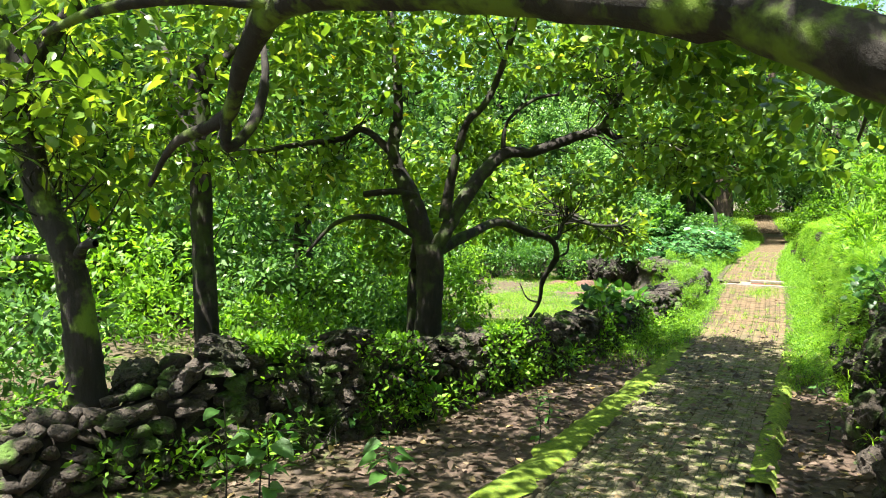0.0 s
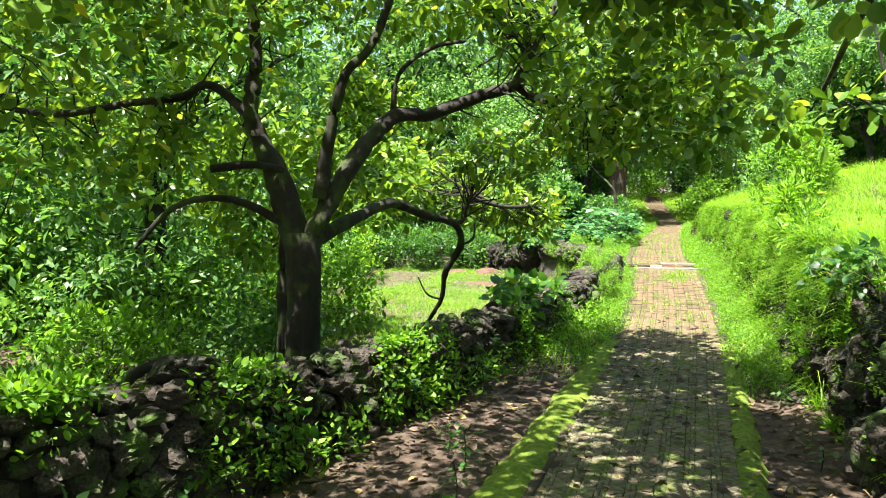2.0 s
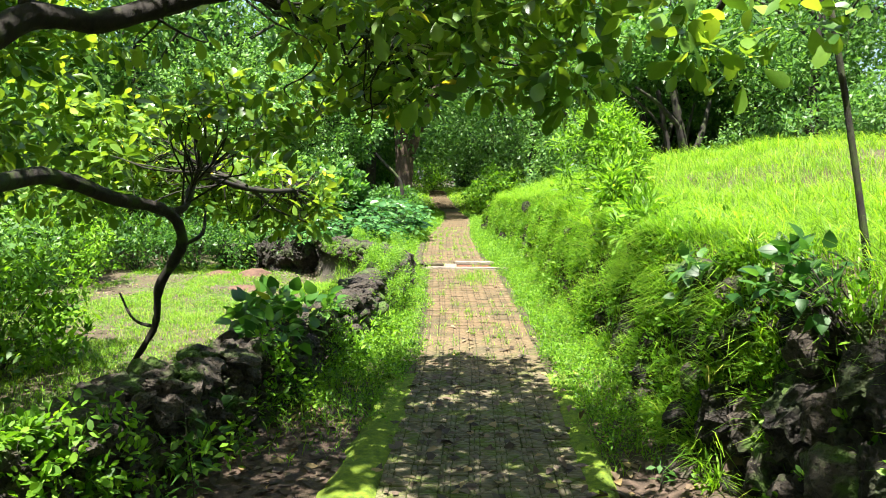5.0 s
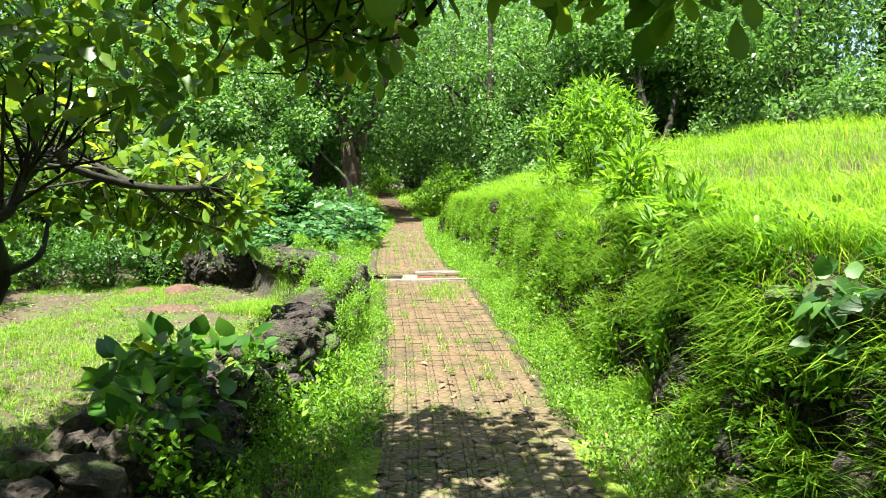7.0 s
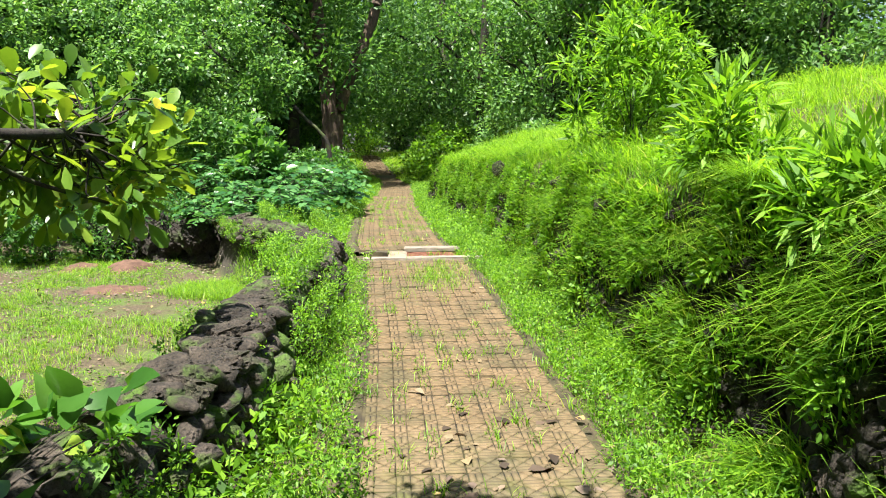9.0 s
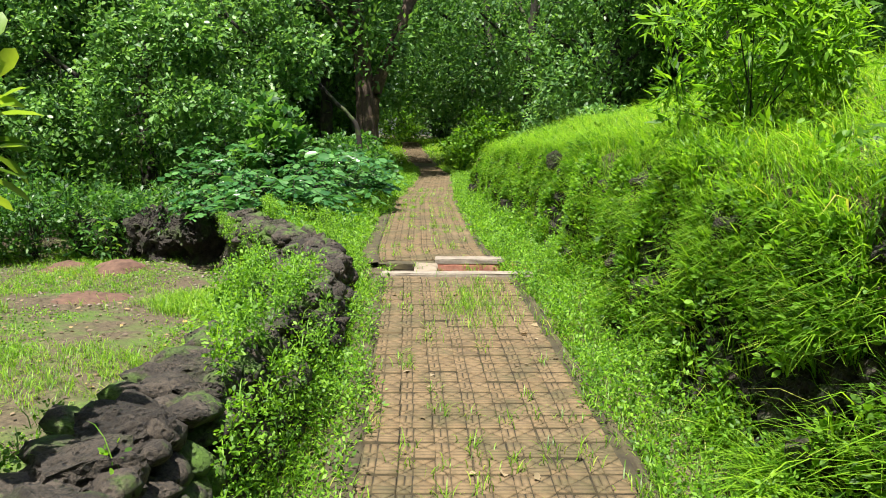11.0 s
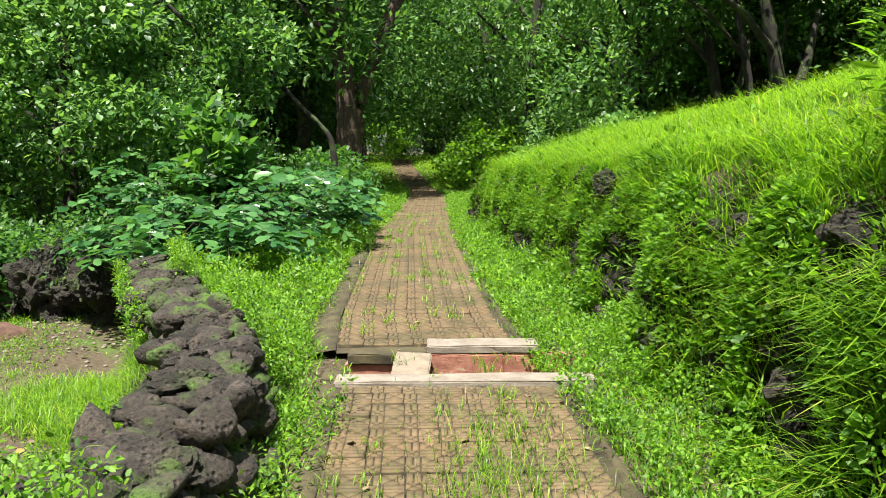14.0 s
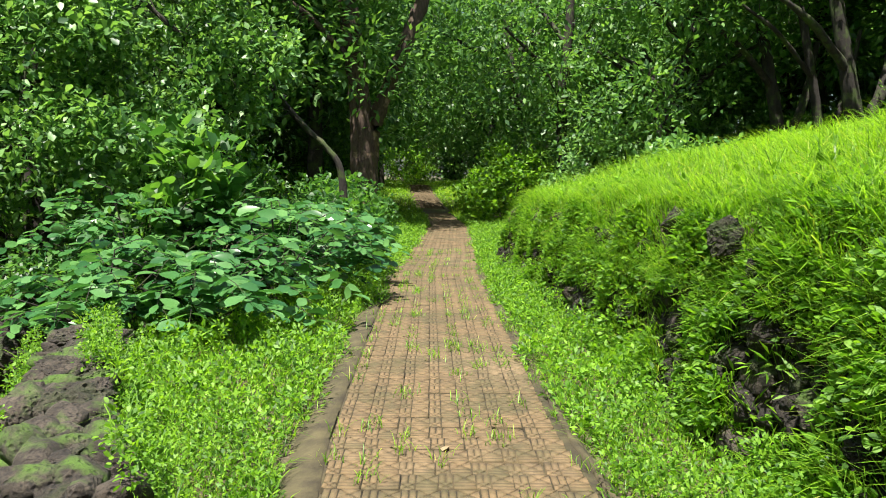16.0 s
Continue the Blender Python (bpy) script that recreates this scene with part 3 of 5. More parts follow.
wedge.rotation_euler = (0.2, 0.1, 0.5)
cable = thing("root_loop", (0.0, 19.55, gz - 0.1), "thin dry root looped at the drain's edge", "root")
v, f = limb([(-0.06, 0.3, 0.12), (0.04, 0.2, 0.13), (0.06, 0.02, 0.06), (-0.02, -0.1, -0.02), (0.03, -0.12, -0.04)], 0.007, 0.005, grng, 6, 5)
part_mesh("root", smooth(np_mesh("root", v, f, BARK_RED)), cable)

# ---- stones ----
def stone_mesh(name, rng, material, level=2, lump=0.28):
    """A rough broken stone: a lumpy block, split along a few planes, then pitted."""
    bm = bmesh.new()
    bmesh.ops.create_icosphere(bm, subdivisions=level, radius=1.0)
    o = Vector(rng.uniform(-50, 50, 3))
    for vert in bm.verts:
        p = vert.co.copy()
        box = max(abs(p.x), abs(p.y), abs(p.z))
        p = p * (0.62 + 0.38 / box * 0.9)
        vert.co = p * (1 + lump * noise.noise(p * 1.3 + o) + lump * 0.5 * noise.noise(p * 3.1 + o))
    for _ in range(7):
        n = Vector(unit(1, rng)[0])
        d = rng.uniform(0.55, 0.85)
        for vert in bm.verts:
            over = vert.co.dot(n) - d
            if over > 0:
                vert.co -= n * over * 0.9
    if level > 2:
        for face in bm.faces:
            face.smooth = False
        for vert in bm.verts:
            p = vert.co.copy()
            vert.co = p * (1 + 0.14 * noise.noise(p * 4.0 + o) + 0.13 * noise.noise(p * 9.0 + o) - 0.24 * max(0.0, noise.noise(p * 13.0 + o)))
    me = bpy.data.meshes.new(name)
    bm.to_mesh(me)
    bm.free()
    me.materials.append(material)
    return me


def mesh_arrays(me):
    v = np.empty(len(me.vertices) * 3)
    me.vertices.foreach_get("co", v)
    f = np.empty(len(me.loops), dtype=np.int64)
    me.loops.foreach_get("vertex_index", f)
    return v.reshape(-1, 3), f.reshape(-1, 3)


srng = np.random.default_rng(21)
STONES = [stone_mesh("stone", srng, STONE, 3, 0.4) for _ in range(8)]
SMALL = [mesh_arrays(stone_mesh("stone", srng, STONE, 2, 0.4)) for _ in range(8)]
BLOCKS = [stone_mesh("block", srng, STONE_DRY, 4, 0.3) for _ in range(6)]
DARKS = [stone_mesh("rock", srng, STONE_DARK_SHADED, 4, 0.35) for _ in range(5)]


def core_wall(name, ys, xof, base, height, half, material, seed):
    """The rubble heart of a dry wall, behind its stones."""
    r = np.random.default_rng(seed)
    v = []
    for y in ys:
        x, b, h = float(xof(y)), float(base(y)), float(height(y))
        for ox, oz in ((-half - 0.08, -0.6), (-half, h * 0.6), (-half * 0.5, h * 0.95), (half * 0.5, h * 0.95), (half, h * 0.6), (half + 0.08, -0.2)):
            v.append((x + ox + r.normal(0, 0.02), y, b + oz + r.normal(0, 0.02)))
    f = [[i * 6 + j, i * 6 + j + 1, (i + 1) * 6 + j + 1, (i + 1) * 6 + j] for i in range(len(ys) - 1) for j in range(5)]
    return np_mesh(name, v, f, material)


# near-black core colour stands in for the shade between the wall's stones
CREVICE_SHADE = plain("crevice_shade", (0.012, 0.009, 0.006), (0.03, 0.024, 0.016), 20.0)
wall = thing("dry_stone_wall", (0, 0, 0), "low mossy dry-stone wall of dark laterite rubble", "wall", kind="structure")
part_mesh("core", core_wall("core", np.arange(-5, 24.6, 0.3), wall_x, path_z, lambda y: wall_h(y) - 0.1, 0.12, CREVICE_SHADE, 4), wall)
far_stones = []
placed = 0
y = -4.0
while y < 24.3:
    h = float(wall_h(y))
    step = srng.uniform(0.115, 0.175)
    rows_up = max(2, int(round(h / 0.125)))
    for r in range(rows_up + 1):
        for side in (1, 0, -1):
            if r < rows_up and side == 0:
                continue
            if side == -1 and r < rows_up - 2:
                continue
            if r == rows_up and side != 0 and srng.random() < 0.4:
                continue
            sz = srng.uniform(0.06, 0.12)
            yy = y + srng.uniform(-0.06, 0.06) + (r % 2) * step / 2
            x = float(wall_x(yy)) + side * (0.22 - 0.06 * r / rows_up) + srng.normal(0, 0.02)
            z = float(path_z(yy)) - 0.02 + h * (r + 0.3) / (rows_up + 0.6)
            mat4 = Matrix.LocRotScale((x, yy, z), Euler((srng.normal(0, 0.28), srng.normal(0, 0.28), srng.uniform(0, 6.28))), (sz * srng.uniform(1.1, 1.6), sz * srng.uniform(0.85, 1.15), sz * srng.uniform(0.6, 0.85)))
            me = STONES[int(srng.integers(8))]
            if side >= 0 and 4.2 < y < 12.8 and placed < 300 and (r >= 1):
                ob = new("stone", me)
                ob.parent = wall
                ob.matrix_basis = mat4
                placed += 1
            else:
                v, f = SMALL[int(srng.integers(8))]
                far_stones.append((np.column_stack([v, np.ones(len(v))]) @ np.array(mat4).T[:, :3], f))
    y += step
v, f = joined(far_stones)
part_mesh("rubble", np_mesh("rubble", v, f, STONE), wall)["kind"] = "stuff"
# big pitted capping blocks further on
y = 12.6
while y < 22.4:
    s = srng.uniform(0.1, 0.18)
    x = float(wall_x(y)) + srng.normal(0, 0.05)
    ob = new("capstone", BLOCKS[int(srng.integers(6))])
    ob.parent = wall
    ob.matrix_basis = Matrix.LocRotScale((x, y, float(path_z(y) + wall_h(y)) - 0.06 + srng.normal(0, 0.025)), Euler((srng.normal(0, 0.15), srng.normal(0, 0.15), srng.uniform(0, 6.28))), (s * 0.98, s * 1.3, s * srng.uniform(0.45, 0.75)))
    y += s * srng.uniform(1.25, 2.1)
for x, y, z, s in ((-3.82, 4.72, 0.86, 0.26), (-4.3, 4.2, 0.72, 0.2), (-3.55, 5.9, 0.78, 0.2)):
    ob = new("capstone", BLOCKS[int(srng.integers(6))])
    ob.parent = wall
    ob.matrix_basis = Matrix.LocRotScale((x, y, z), Euler((0.1, 0.15, srng.uniform(0, 6))), (s * 1.3, s, s * 0.55))

# dark rock outcrop at the far side of the field
outcrop = thing("rock_outcrop", (0, 0, 0), "dark weathered laterite rock face below the trees", "rock")
for k in range(60):
    t = 0.5 * k / 59
    x, y = -4.5 - 4.4 * t, 24.1 + 1.1 * t + srng.normal(0, 0.2)
    s = srng.uniform(0.18, 0.38)
    part_mesh("boulder", DARKS[int(srng.integers(5))], outcrop).matrix_basis = Matrix.LocRotScale((x, y, float(land(x, y)) + srng.uniform(0.0, 0.6)), Euler(srng.uniform(0, 6, 3)), (s, s * 0.8, s))

# ---- the right bank's stones ----
bank = thing("bank_revetment", (0, 0, 0), "overgrown dry-stone revetment of dark boulders below a grassy bank", "wall", kind="structure")


def bank_face(y):
    return float(bank_x(y)) + 0.07 * math.sin(y * 2.3) * math.sin(y * 0.9 + 1) + 0.05 * math.sin(y * 5.1)


y, n = 3.0, 0
while y < 30.4:
    h = float(bank_h(y))
    for r in range(6):
        q = (r + 0.4 + srng.uniform(-0.2, 0.2)) / 6
        sz = srng.uniform(0.09, 0.19) if y < 11 else srng.uniform(0.07, 0.13)
        yy = y + srng.uniform(-0.15, 0.15)
        ph = q * 0.24
        x = bank_face(yy) + ph - 0.04 + srng.normal(0, 0.02)
        if 11 < yy < 26 and q > 0.6 and srng.random() < 0.8:
            continue
        if n < 300 and srng.random() < 0.75:
            ob = new("boulder", STONES[int(srng.integers(8))] if srng.random() < 0.5 else DARKS[int(srng.integers(5))])
            ob.parent = bank
            ob.matrix_basis = Matrix.LocRotScale((x + (-0.02 if yy < 11 else 0.05), yy, float(path_z(yy)) + h * q - 0.05), Euler(srng.uniform(0, 6, 3)), (sz, sz * 1.2, sz * 0.95))
            n += 1
    y += 0.46
for x, y, z, s in ((0.6, 21.13, 1.18, 0.11), (0.66, 22.25, 1.2, 0.1), (1.02, 8.9, 0.98, 0.2), (1.05, 8.2, 0.98, 0.22), (0.98, 7.3, 0.9, 0.3), (0.9, 8.6, 0.6, 0.26), (0.86, 9.5, 0.7, 0.2), (0.96, 6.6, 0.5, 0.32), (0.95, 7.8, 0.5, 0.3), (0.98, 7.0, 1.05, 0.24)):
    ob = new("boulder", DARKS[int(srng.integers(5))])
    ob.parent = bank
    ob.matrix_basis = Matrix.LocRotScale((x, y, z), Euler(srng.uniform(0, 6, 3)), (s, s * 1.1, s * 0.95))

# small rubble packed between the boulders
rub = [mesh_arrays(stone_mesh("rubble", srng, STONE_DARK_SHADED, 1, 0.3)) for _ in range(5)]
packed = []
for k in range(2200):
    yy = 6.4 + 23.6 * srng.random() ** 1.2
    q = srng.uniform(0.0, 0.85)
    sz = srng.uniform(0.03, 0.085)
    v, f = rub[k % 5]
    m = np.array(Euler(srng.uniform(0, 6, 3)).to_matrix())
    packed.append(((v * sz) @ m.T + np.array([bank_face(yy) + q * 0.22 - 0.01, yy, float(path_z(yy)) + float(bank_h(yy)) * q]), f))
v, f = joined(packed)
part_mesh("rubble", np_mesh("rubble", v, f, STONE_DARK_SHADED), bank, "dark rubble packed between the boulders")["kind"] = "stuff"

# ---- trees ----
def crown_points(n, rng, centre, radii, shell=0.35, gap=0.9, seed=0.0):
    """Twig ends inside an uneven ellipsoid, thinned by noise so that gaps stay open."""
    out = []
    c, r = np.array(centre), np.array(radii)
    while len(out) < n:
        d = unit(1, rng)[0]
        q = (shell + (1 - shell) * rng.random() ** 0.6) * (1 + 0.25 * noise.noise(Vector(d * 2.2) + Vector((seed, 0, 0))))
        p = c + d * r * q
        if noise.noise(Vector(p * gap) + Vector((seed * 3.1, 7, 0))) > -0.12:
            out.append(p)
    return np.array(out)


def tree_from(name, limbs, crowns, label, category, bark, leaf, template, size, per, seed, group="", far=False):
    """A tree: limbs as (points, r0, r1), crowns as (centre, radii, twig ends). Twigs run from the limbs to the leaf clumps."""
    rng = np.random.default_rng(seed)
    t = thing(name, (0, 0, 0), label, category, group)
    trunk = limb(limbs[0][0], limbs[0][1], limbs[0][2], rng, 12, 8, 0.07, 0.5)
    part_mesh("trunk", smooth(np_mesh("trunk", *trunk, bark)), t)
    samples = [catmull(p, 6)[2:] for p, _, r in limbs if r > 0.0205]
    for p, a, b in limbs[1:]:
        part_mesh("limb", smooth(np_mesh("limb", *limb(p, a, b, rng, 5 if far else 8, 3 if far else 7, 0.12), bark)), t)
    allp = np.vstack(samples)
    twigs, ends = [], []
    for c, r, n in crowns:
        e = crown_points(n, rng, c, r, seed=seed)
        ends.append(e)
        for p in e[:: max(1, len(e) // (12 if far else 90))]:
            s = allp[np.argmin(np.linalg.norm(allp - p, axis=1) + 1.1 * rng.random(len(allp)))]
            m = (s + p) / 2 + rng.normal(0, 0.12, 3) * np.linalg.norm(p - s)
            m2 = (m + p) / 2 + rng.normal(0, 0.1, 3) * np.linalg.norm(p - s)
            g = np.linalg.norm(p - s)
            if g > (1.5 if far else 0.95):
                continue
            twigs.append(limb([s, m, m2, p], 0.005 + 0.006 * min(g, 3), 0.003, rng, 3 if far else 5, 2 if far else 3, 0.05))
    if twigs:
        v, f = joined(twigs)
        part_mesh("branchwork", smooth(np_mesh("branchwork", v, f, bark)), t)["kind"] = "stuff"
    e = np.vstack(ends)
    v, f = rosettes(e, rng, per, size, template, 0.05, 2.7 if far else 1.1)
    part_mesh("crown", smooth(np_mesh("crown", v, f, leaf)), t)["kind"] = "stuff"
    return t


# the forked tree by the wall
A = [([(-3.74, 8.0, -0.3), (-3.74, 8.0, 0.49), (-3.72, 8.0, 0.95), (-3.75, 8.05, 1.5)], 0.165, 0.15),
     ([(-3.78, 8.05, 1.38), (-3.98, 8.1, 1.94), (-4.22, 8.2, 2.32), (-4.31, 8.2, 2.6), (-4.3, 8.3, 3.02), (-4.39, 8.4, 3.6), (-4.6, 8.6, 4.5)], 0.12, 0.035),
     ([(-4.31, 8.2, 2.55), (-4.65, 8.1, 2.82), (-4.89, 8.0, 2.71), (-5.26, 7.8, 2.65), (-5.9, 7.5, 2.55), (-6.5, 7.2, 2.7)], 0.05, 0.022),
     ([(-3.7, 8.05, 1.38), (-3.59, 8.2, 1.71), (-3.46, 8.6, 2.18), (-3.24, 9.0, 2.57), (-2.97, 9.3, 2.61), (-2.53, 9.5, 2.79), (-2.18, 9.66, 2.93), (-2.02, 10.0, 3.4), (-1.7, 10.4, 4.1)], 0.105, 0.035),
     ([(-2.2, 9.66, 2.92), (-1.9, 9.9, 2.74), (-1.33, 10.3, 2.73), (-0.7, 10.6, 2.6)], 0.045, 0.021),
     ([(-3.62, 8.15, 1.8), (-3.52, 8.2, 2.43), (-3.38, 8.2, 2.87), (-3.2, 8.3, 3.1), (-3.05, 8.4, 3.5), (-2.8, 8.4, 4.3)], 0.06, 0.025),
     ([(-3.66, 8.1, 1.44), (-3.54, 8.7, 1.6), (-3.48, 9.6, 1.73), (-3.3, 10.2, 1.58), (-3.11, 10.68, 1.47), (-3.06, 10.85, 1.22), (-3.3, 11.0, 0.85), (-3.38, 11.1, 0.52), (-3.57, 11.1, 0.2)], 0.075, 0.02),
     ([(-3.11, 10.7, 1.46), (-3.05, 10.9, 1.5), (-3.06, 11.15, 1.68), (-2.99, 11.4, 1.82), (-3.2, 12.05, 1.74), (-2.95, 12.6, 1.62), (-2.7, 13.1, 1.6), (-2.65, 13.6, 1.65)], 0.034, 0.0206),
     ([(-3.06, 10.85, 1.2), (-2.95, 11.0, 1.28), (-2.98, 11.2, 1.45)], 0.02, 0.01), ([(-3.38, 11.1, 0.5), (-3.6, 11.2, 0.55), (-3.75, 11.3, 0.75)], 0.016, 0.008),
     ([(-3.85, 8.05, 1.55), (-4.22, 7.9, 1.77), (-4.48, 7.7, 1.81), (-4.68, 7.5, 1.72), (-4.96, 7.4, 1.41)], 0.045, 0.016),
     ([(-3.95, 8.1, 2.05), (-4.15, 7.9, 2.1), (-4.42, 7.7, 2.06)], 0.045, 0.03),
     ([(-3.24, 9.0, 2.57), (-3.18, 9.0, 2.96), (-2.92, 9.2, 3.23), (-2.6, 9.3, 3.3)], 0.03, 0.015),
     ([(-2.98, 12.5, 1.65), (-3.3, 12.9, 1.75), (-3.7, 13.5, 1.85)], 0.02, 0.0206), ([(-2.95, 12.6, 1.62), (-2.8, 13.0, 1.4), (-2.55, 13.4, 1.25)], 0.016, 0.008),
     ([(-4.2, 8.6, -0.3), (-4.24, 8.6, 0.4), (-4.22, 8.6, 1.2), (-4.0, 8.3, 1.7)], 0.075, 0.06)]
# the crown at (-2.9, 10.0, 3.8) is added to shade the cluster under it
tree_from("cashew_tree", A, [((-3.9, 8.1, 4.4), (3.0, 2.0, 1.4), 580), ((-1.15, 10.1, 3.4), (1.35, 1.1, 0.8), 190), ((-3.6, 10.5, 2.9), (0.9, 0.6, 0.5), 90), ((-2.85, 13.5, 1.55), (0.75, 0.7, 0.4), 120), ((-2.5, 10.8, 2.2), (0.7, 0.45, 0.35), 45), ((-2.9, 10.0, 3.8), (0.8, 0.6, 0.35), 80), ((-3.9, 13.6, 1.9), (0.8, 0.6, 0.6), 90), ((-5.6, 9.0, 2.6), (1.6, 1.6, 0.9), 160), ((-1.3, 11.0, 2.75), (0.8, 0.6, 0.6), 95), ((-0.8, 9.2, 2.6), (1.2, 0.8, 0.5), 90), ((-3.6, 6.3, 6.2), (3.6, 2.8, 0.9), 500), ((-5.1, 10.4, 1.8), (1.2, 1.3, 0.9), 240), ((-4.9, 12.6, 2.0), (1.1, 1.0, 0.7), 150)],
          "spreading broadleaf tree with forked mossy trunk and crooked limbs", "tree", BARK, LEAF, ROUND, 0.13, 9, 31)
B = [([(-5.26, 6.1, -0.4), (-5.27, 6.1, 0.6), (-5.33, 6.1, 1.9), (-5.4, 6.15, 3.4)], 0.13, 0.1),
     ([(-5.35, 6.1, 2.2), (-6.1, 6.6, 3.2), (-7.0, 7.2, 4.2)], 0.07, 0.03), ([(-5.38, 6.12, 3.0), (-5.0, 6.6, 3.9), (-4.6, 7.0, 4.9)], 0.07, 0.03)]
tree_from("cashew_tree", B, [((-5.8, 6.8, 4.3), (2.4, 2.4, 1.5), 300), ((-6.3, 7.6, 2.3), (1.5, 1.5, 0.7), 110)], "dark straight-trunked broadleaf tree behind the wall", "tree", BARK, LEAF, OBOVATE, 0.13, 8, 32)
C = [([(-4.36, 3.85, -0.3), (-4.38, 3.85, 0.6), (-4.4, 3.85, 0.98), (-4.46, 3.85, 1.35), (-4.58, 3.85, 1.72), (-4.79, 3.85, 2.03), (-5.2, 3.9, 3.2)], 0.125, 0.1),
     ([(-4.44, 3.85, 1.45), (-5.0, 4.1, 1.55), (-5.8, 4.4, 1.5)], 0.04, 0.02), ([(-5.05, 3.88, 2.8), (-4.6, 4.2, 3.6), (-4.2, 4.6, 4.6)], 0.07, 0.03), ([(-5.15, 3.9, 3.1), (-5.3, 3.4, 4.6), (-5.2, 2.8, 6.0)], 0.07, 0.03), ([(-4.42, 3.85, 1.62), (-4.25, 3.75, 1.7), (-4.1, 3.7, 1.72)], 0.04, 0.025),
     ([(-4.4, 3.85, 0.75), (-4.7, 3.95, 0.68), (-4.95, 4.0, 0.62)], 0.05, 0.03)]
# the crown at z 6.3 and its limb are added, unseen, to shade the left
tree_from("cashew_tree", C, [((-5.0, 4.8, 3.7), (2.1, 2.1, 1.3), 420), ((-5.3, 4.9, 2.35), (1.0, 1.0, 0.5), 80), ((-4.6, 3.6, 2.5), (0.6, 0.4, 0.35), 36), ((-5.2, 2.6, 6.3), (2.6, 2.4, 0.8), 260)], "leaning moss-streaked broadleaf tree behind the wall", "tree", BARK_MOSS, LEAF, ROUND, 0.13, 8, 33)
# the tree on the bank whose limb reaches over the path
D = [([(3.4, 2.6, 1.4), (3.3, 2.5, 2.0), (3.4, 2.4, 3.0), (3.3, 2.5, 4.6)], 0.24, 0.14),
     ([(3.3, 2.5, 1.9), (2.2, 2.2, 2.05), (1.2, 2.05, 2.2), (0.34, 2.14, 2.34), (-0.16, 2.26, 2.55), (-0.69, 2.48, 2.69), (-1.42, 2.71, 2.83), (-2.06, 2.87, 2.87), (-2.46, 3.12, 2.69), (-2.69, 3.27, 2.45), (-3.11, 3.35, 2.32), (-3.38, 3.44, 2.09)], 0.145, 0.014),
     ([(-2.69, 3.27, 2.44), (-2.71, 3.31, 2.29), (-2.65, 3.45, 2.44), (-2.67, 3.57, 2.7), (-2.8, 3.7, 3.0)], 0.035, 0.02),
     ([(-2.06, 2.87, 2.88), (-2.58, 2.86, 2.94), (-3.1, 2.85, 2.93), (-3.6, 2.94, 2.87)], 0.04, 0.018),
     ([(3.3, 2.5, 3.0), (2.6, 4.0, 3.8), (1.6, 6.0, 3.9), (0.8, 8.0, 3.4), (0.6, 9.6, 2.7)], 0.1, 0.02),
     # this limb is added to carry an unseen shading crown
     ([(3.3, 2.5, 4.4), (1.6, 4.4, 5.3), (-0.4, 6.6, 5.5), (-1.3, 8.0, 5.6)], 0.09, 0.03)]
# crowns above z 4.5 are added out of view to cast shade below
tree_from("cashew_tree", D, [((-0.9, 6.0, 4.1), (1.3, 2.0, 1.1), 280), ((-1.3, 7.6, 5.6), (1.3, 1.6, 0.5), 180), ((1.3, 5.2, 4.7), (1.2, 1.4, 0.5), 140), ((-0.7, 9.1, 2.8), (0.7, 0.65, 0.6), 60), ((0.45, 8.6, 2.5), (0.5, 0.3, 0.22), 14), ((0.6, 4.0, 4.2), (2.6, 2.4, 0.9), 300), ((-1.5, 4.2, 4.2), (2.2, 1.6, 0.8), 200), ((-0.8, 4.2, 6.0), (2.8, 3.3, 0.9), 640), ((0.15, 5.2, 2.8), (0.5, 0.5, 0.2), 14), ((-0.3, 7.2, 3.15), (1.1, 0.7, 0.5), 105), ((0.8, 6.2, 2.5), (0.6, 0.6, 0.4), 22), ((-1.5, 1.0, 5.2), (3.6, 2.4, 0.9), 420)],
          "broadleaf tree with a thick mossy limb arching over the path", "tree", BARK_MOSS, LEAF, ROUND, 0.13, 9, 34)

# the big twin-stemmed tree by the far path
Fp = [([(-3.05, 38, -0.4), (-3.05, 38, 1.3), (-3.05, 38, 3.0), (-3.3, 38, 5.2), (-3.6, 38, 7.5), (-3.9, 38, 9.5)], 0.36, 0.2),
      ([(-2.85, 38.05, -0.3), (-2.85, 38.1, 1.4), (-2.75, 38.1, 2.7), (-2.3, 38, 3.95), (-1.8, 38, 5.2), (-1.41, 38, 6.2), (-1.1, 38, 7.6), (-0.8, 38, 9.5)], 0.27, 0.14),
      ([(-3.3, 38.0, 4.5), (-4.4, 37.6, 5.6), (-5.6, 37.2, 6.4)], 0.13, 0.05), ([(-3.2, 37.8, -0.2), (-3.2, 37.75, 2.0), (-3.3, 37.8, 4.2)], 0.16, 0.08)]
tree_from("fig_tree", Fp, [((-3.8, 38, 9.8), (4.4, 3.6, 3.2), 900), ((-6.4, 37.4, 5.6), (2.0, 1.8, 1.9), 260), ((-1.8, 40.2, 9.0), (2.2, 1.6, 1.8), 200)], "tall old twin-stemmed tree with fluted grey-brown trunk by the path", "tree", BARK_WARM, LEAF_FAR, OVAL, 0.2, 10, 35)
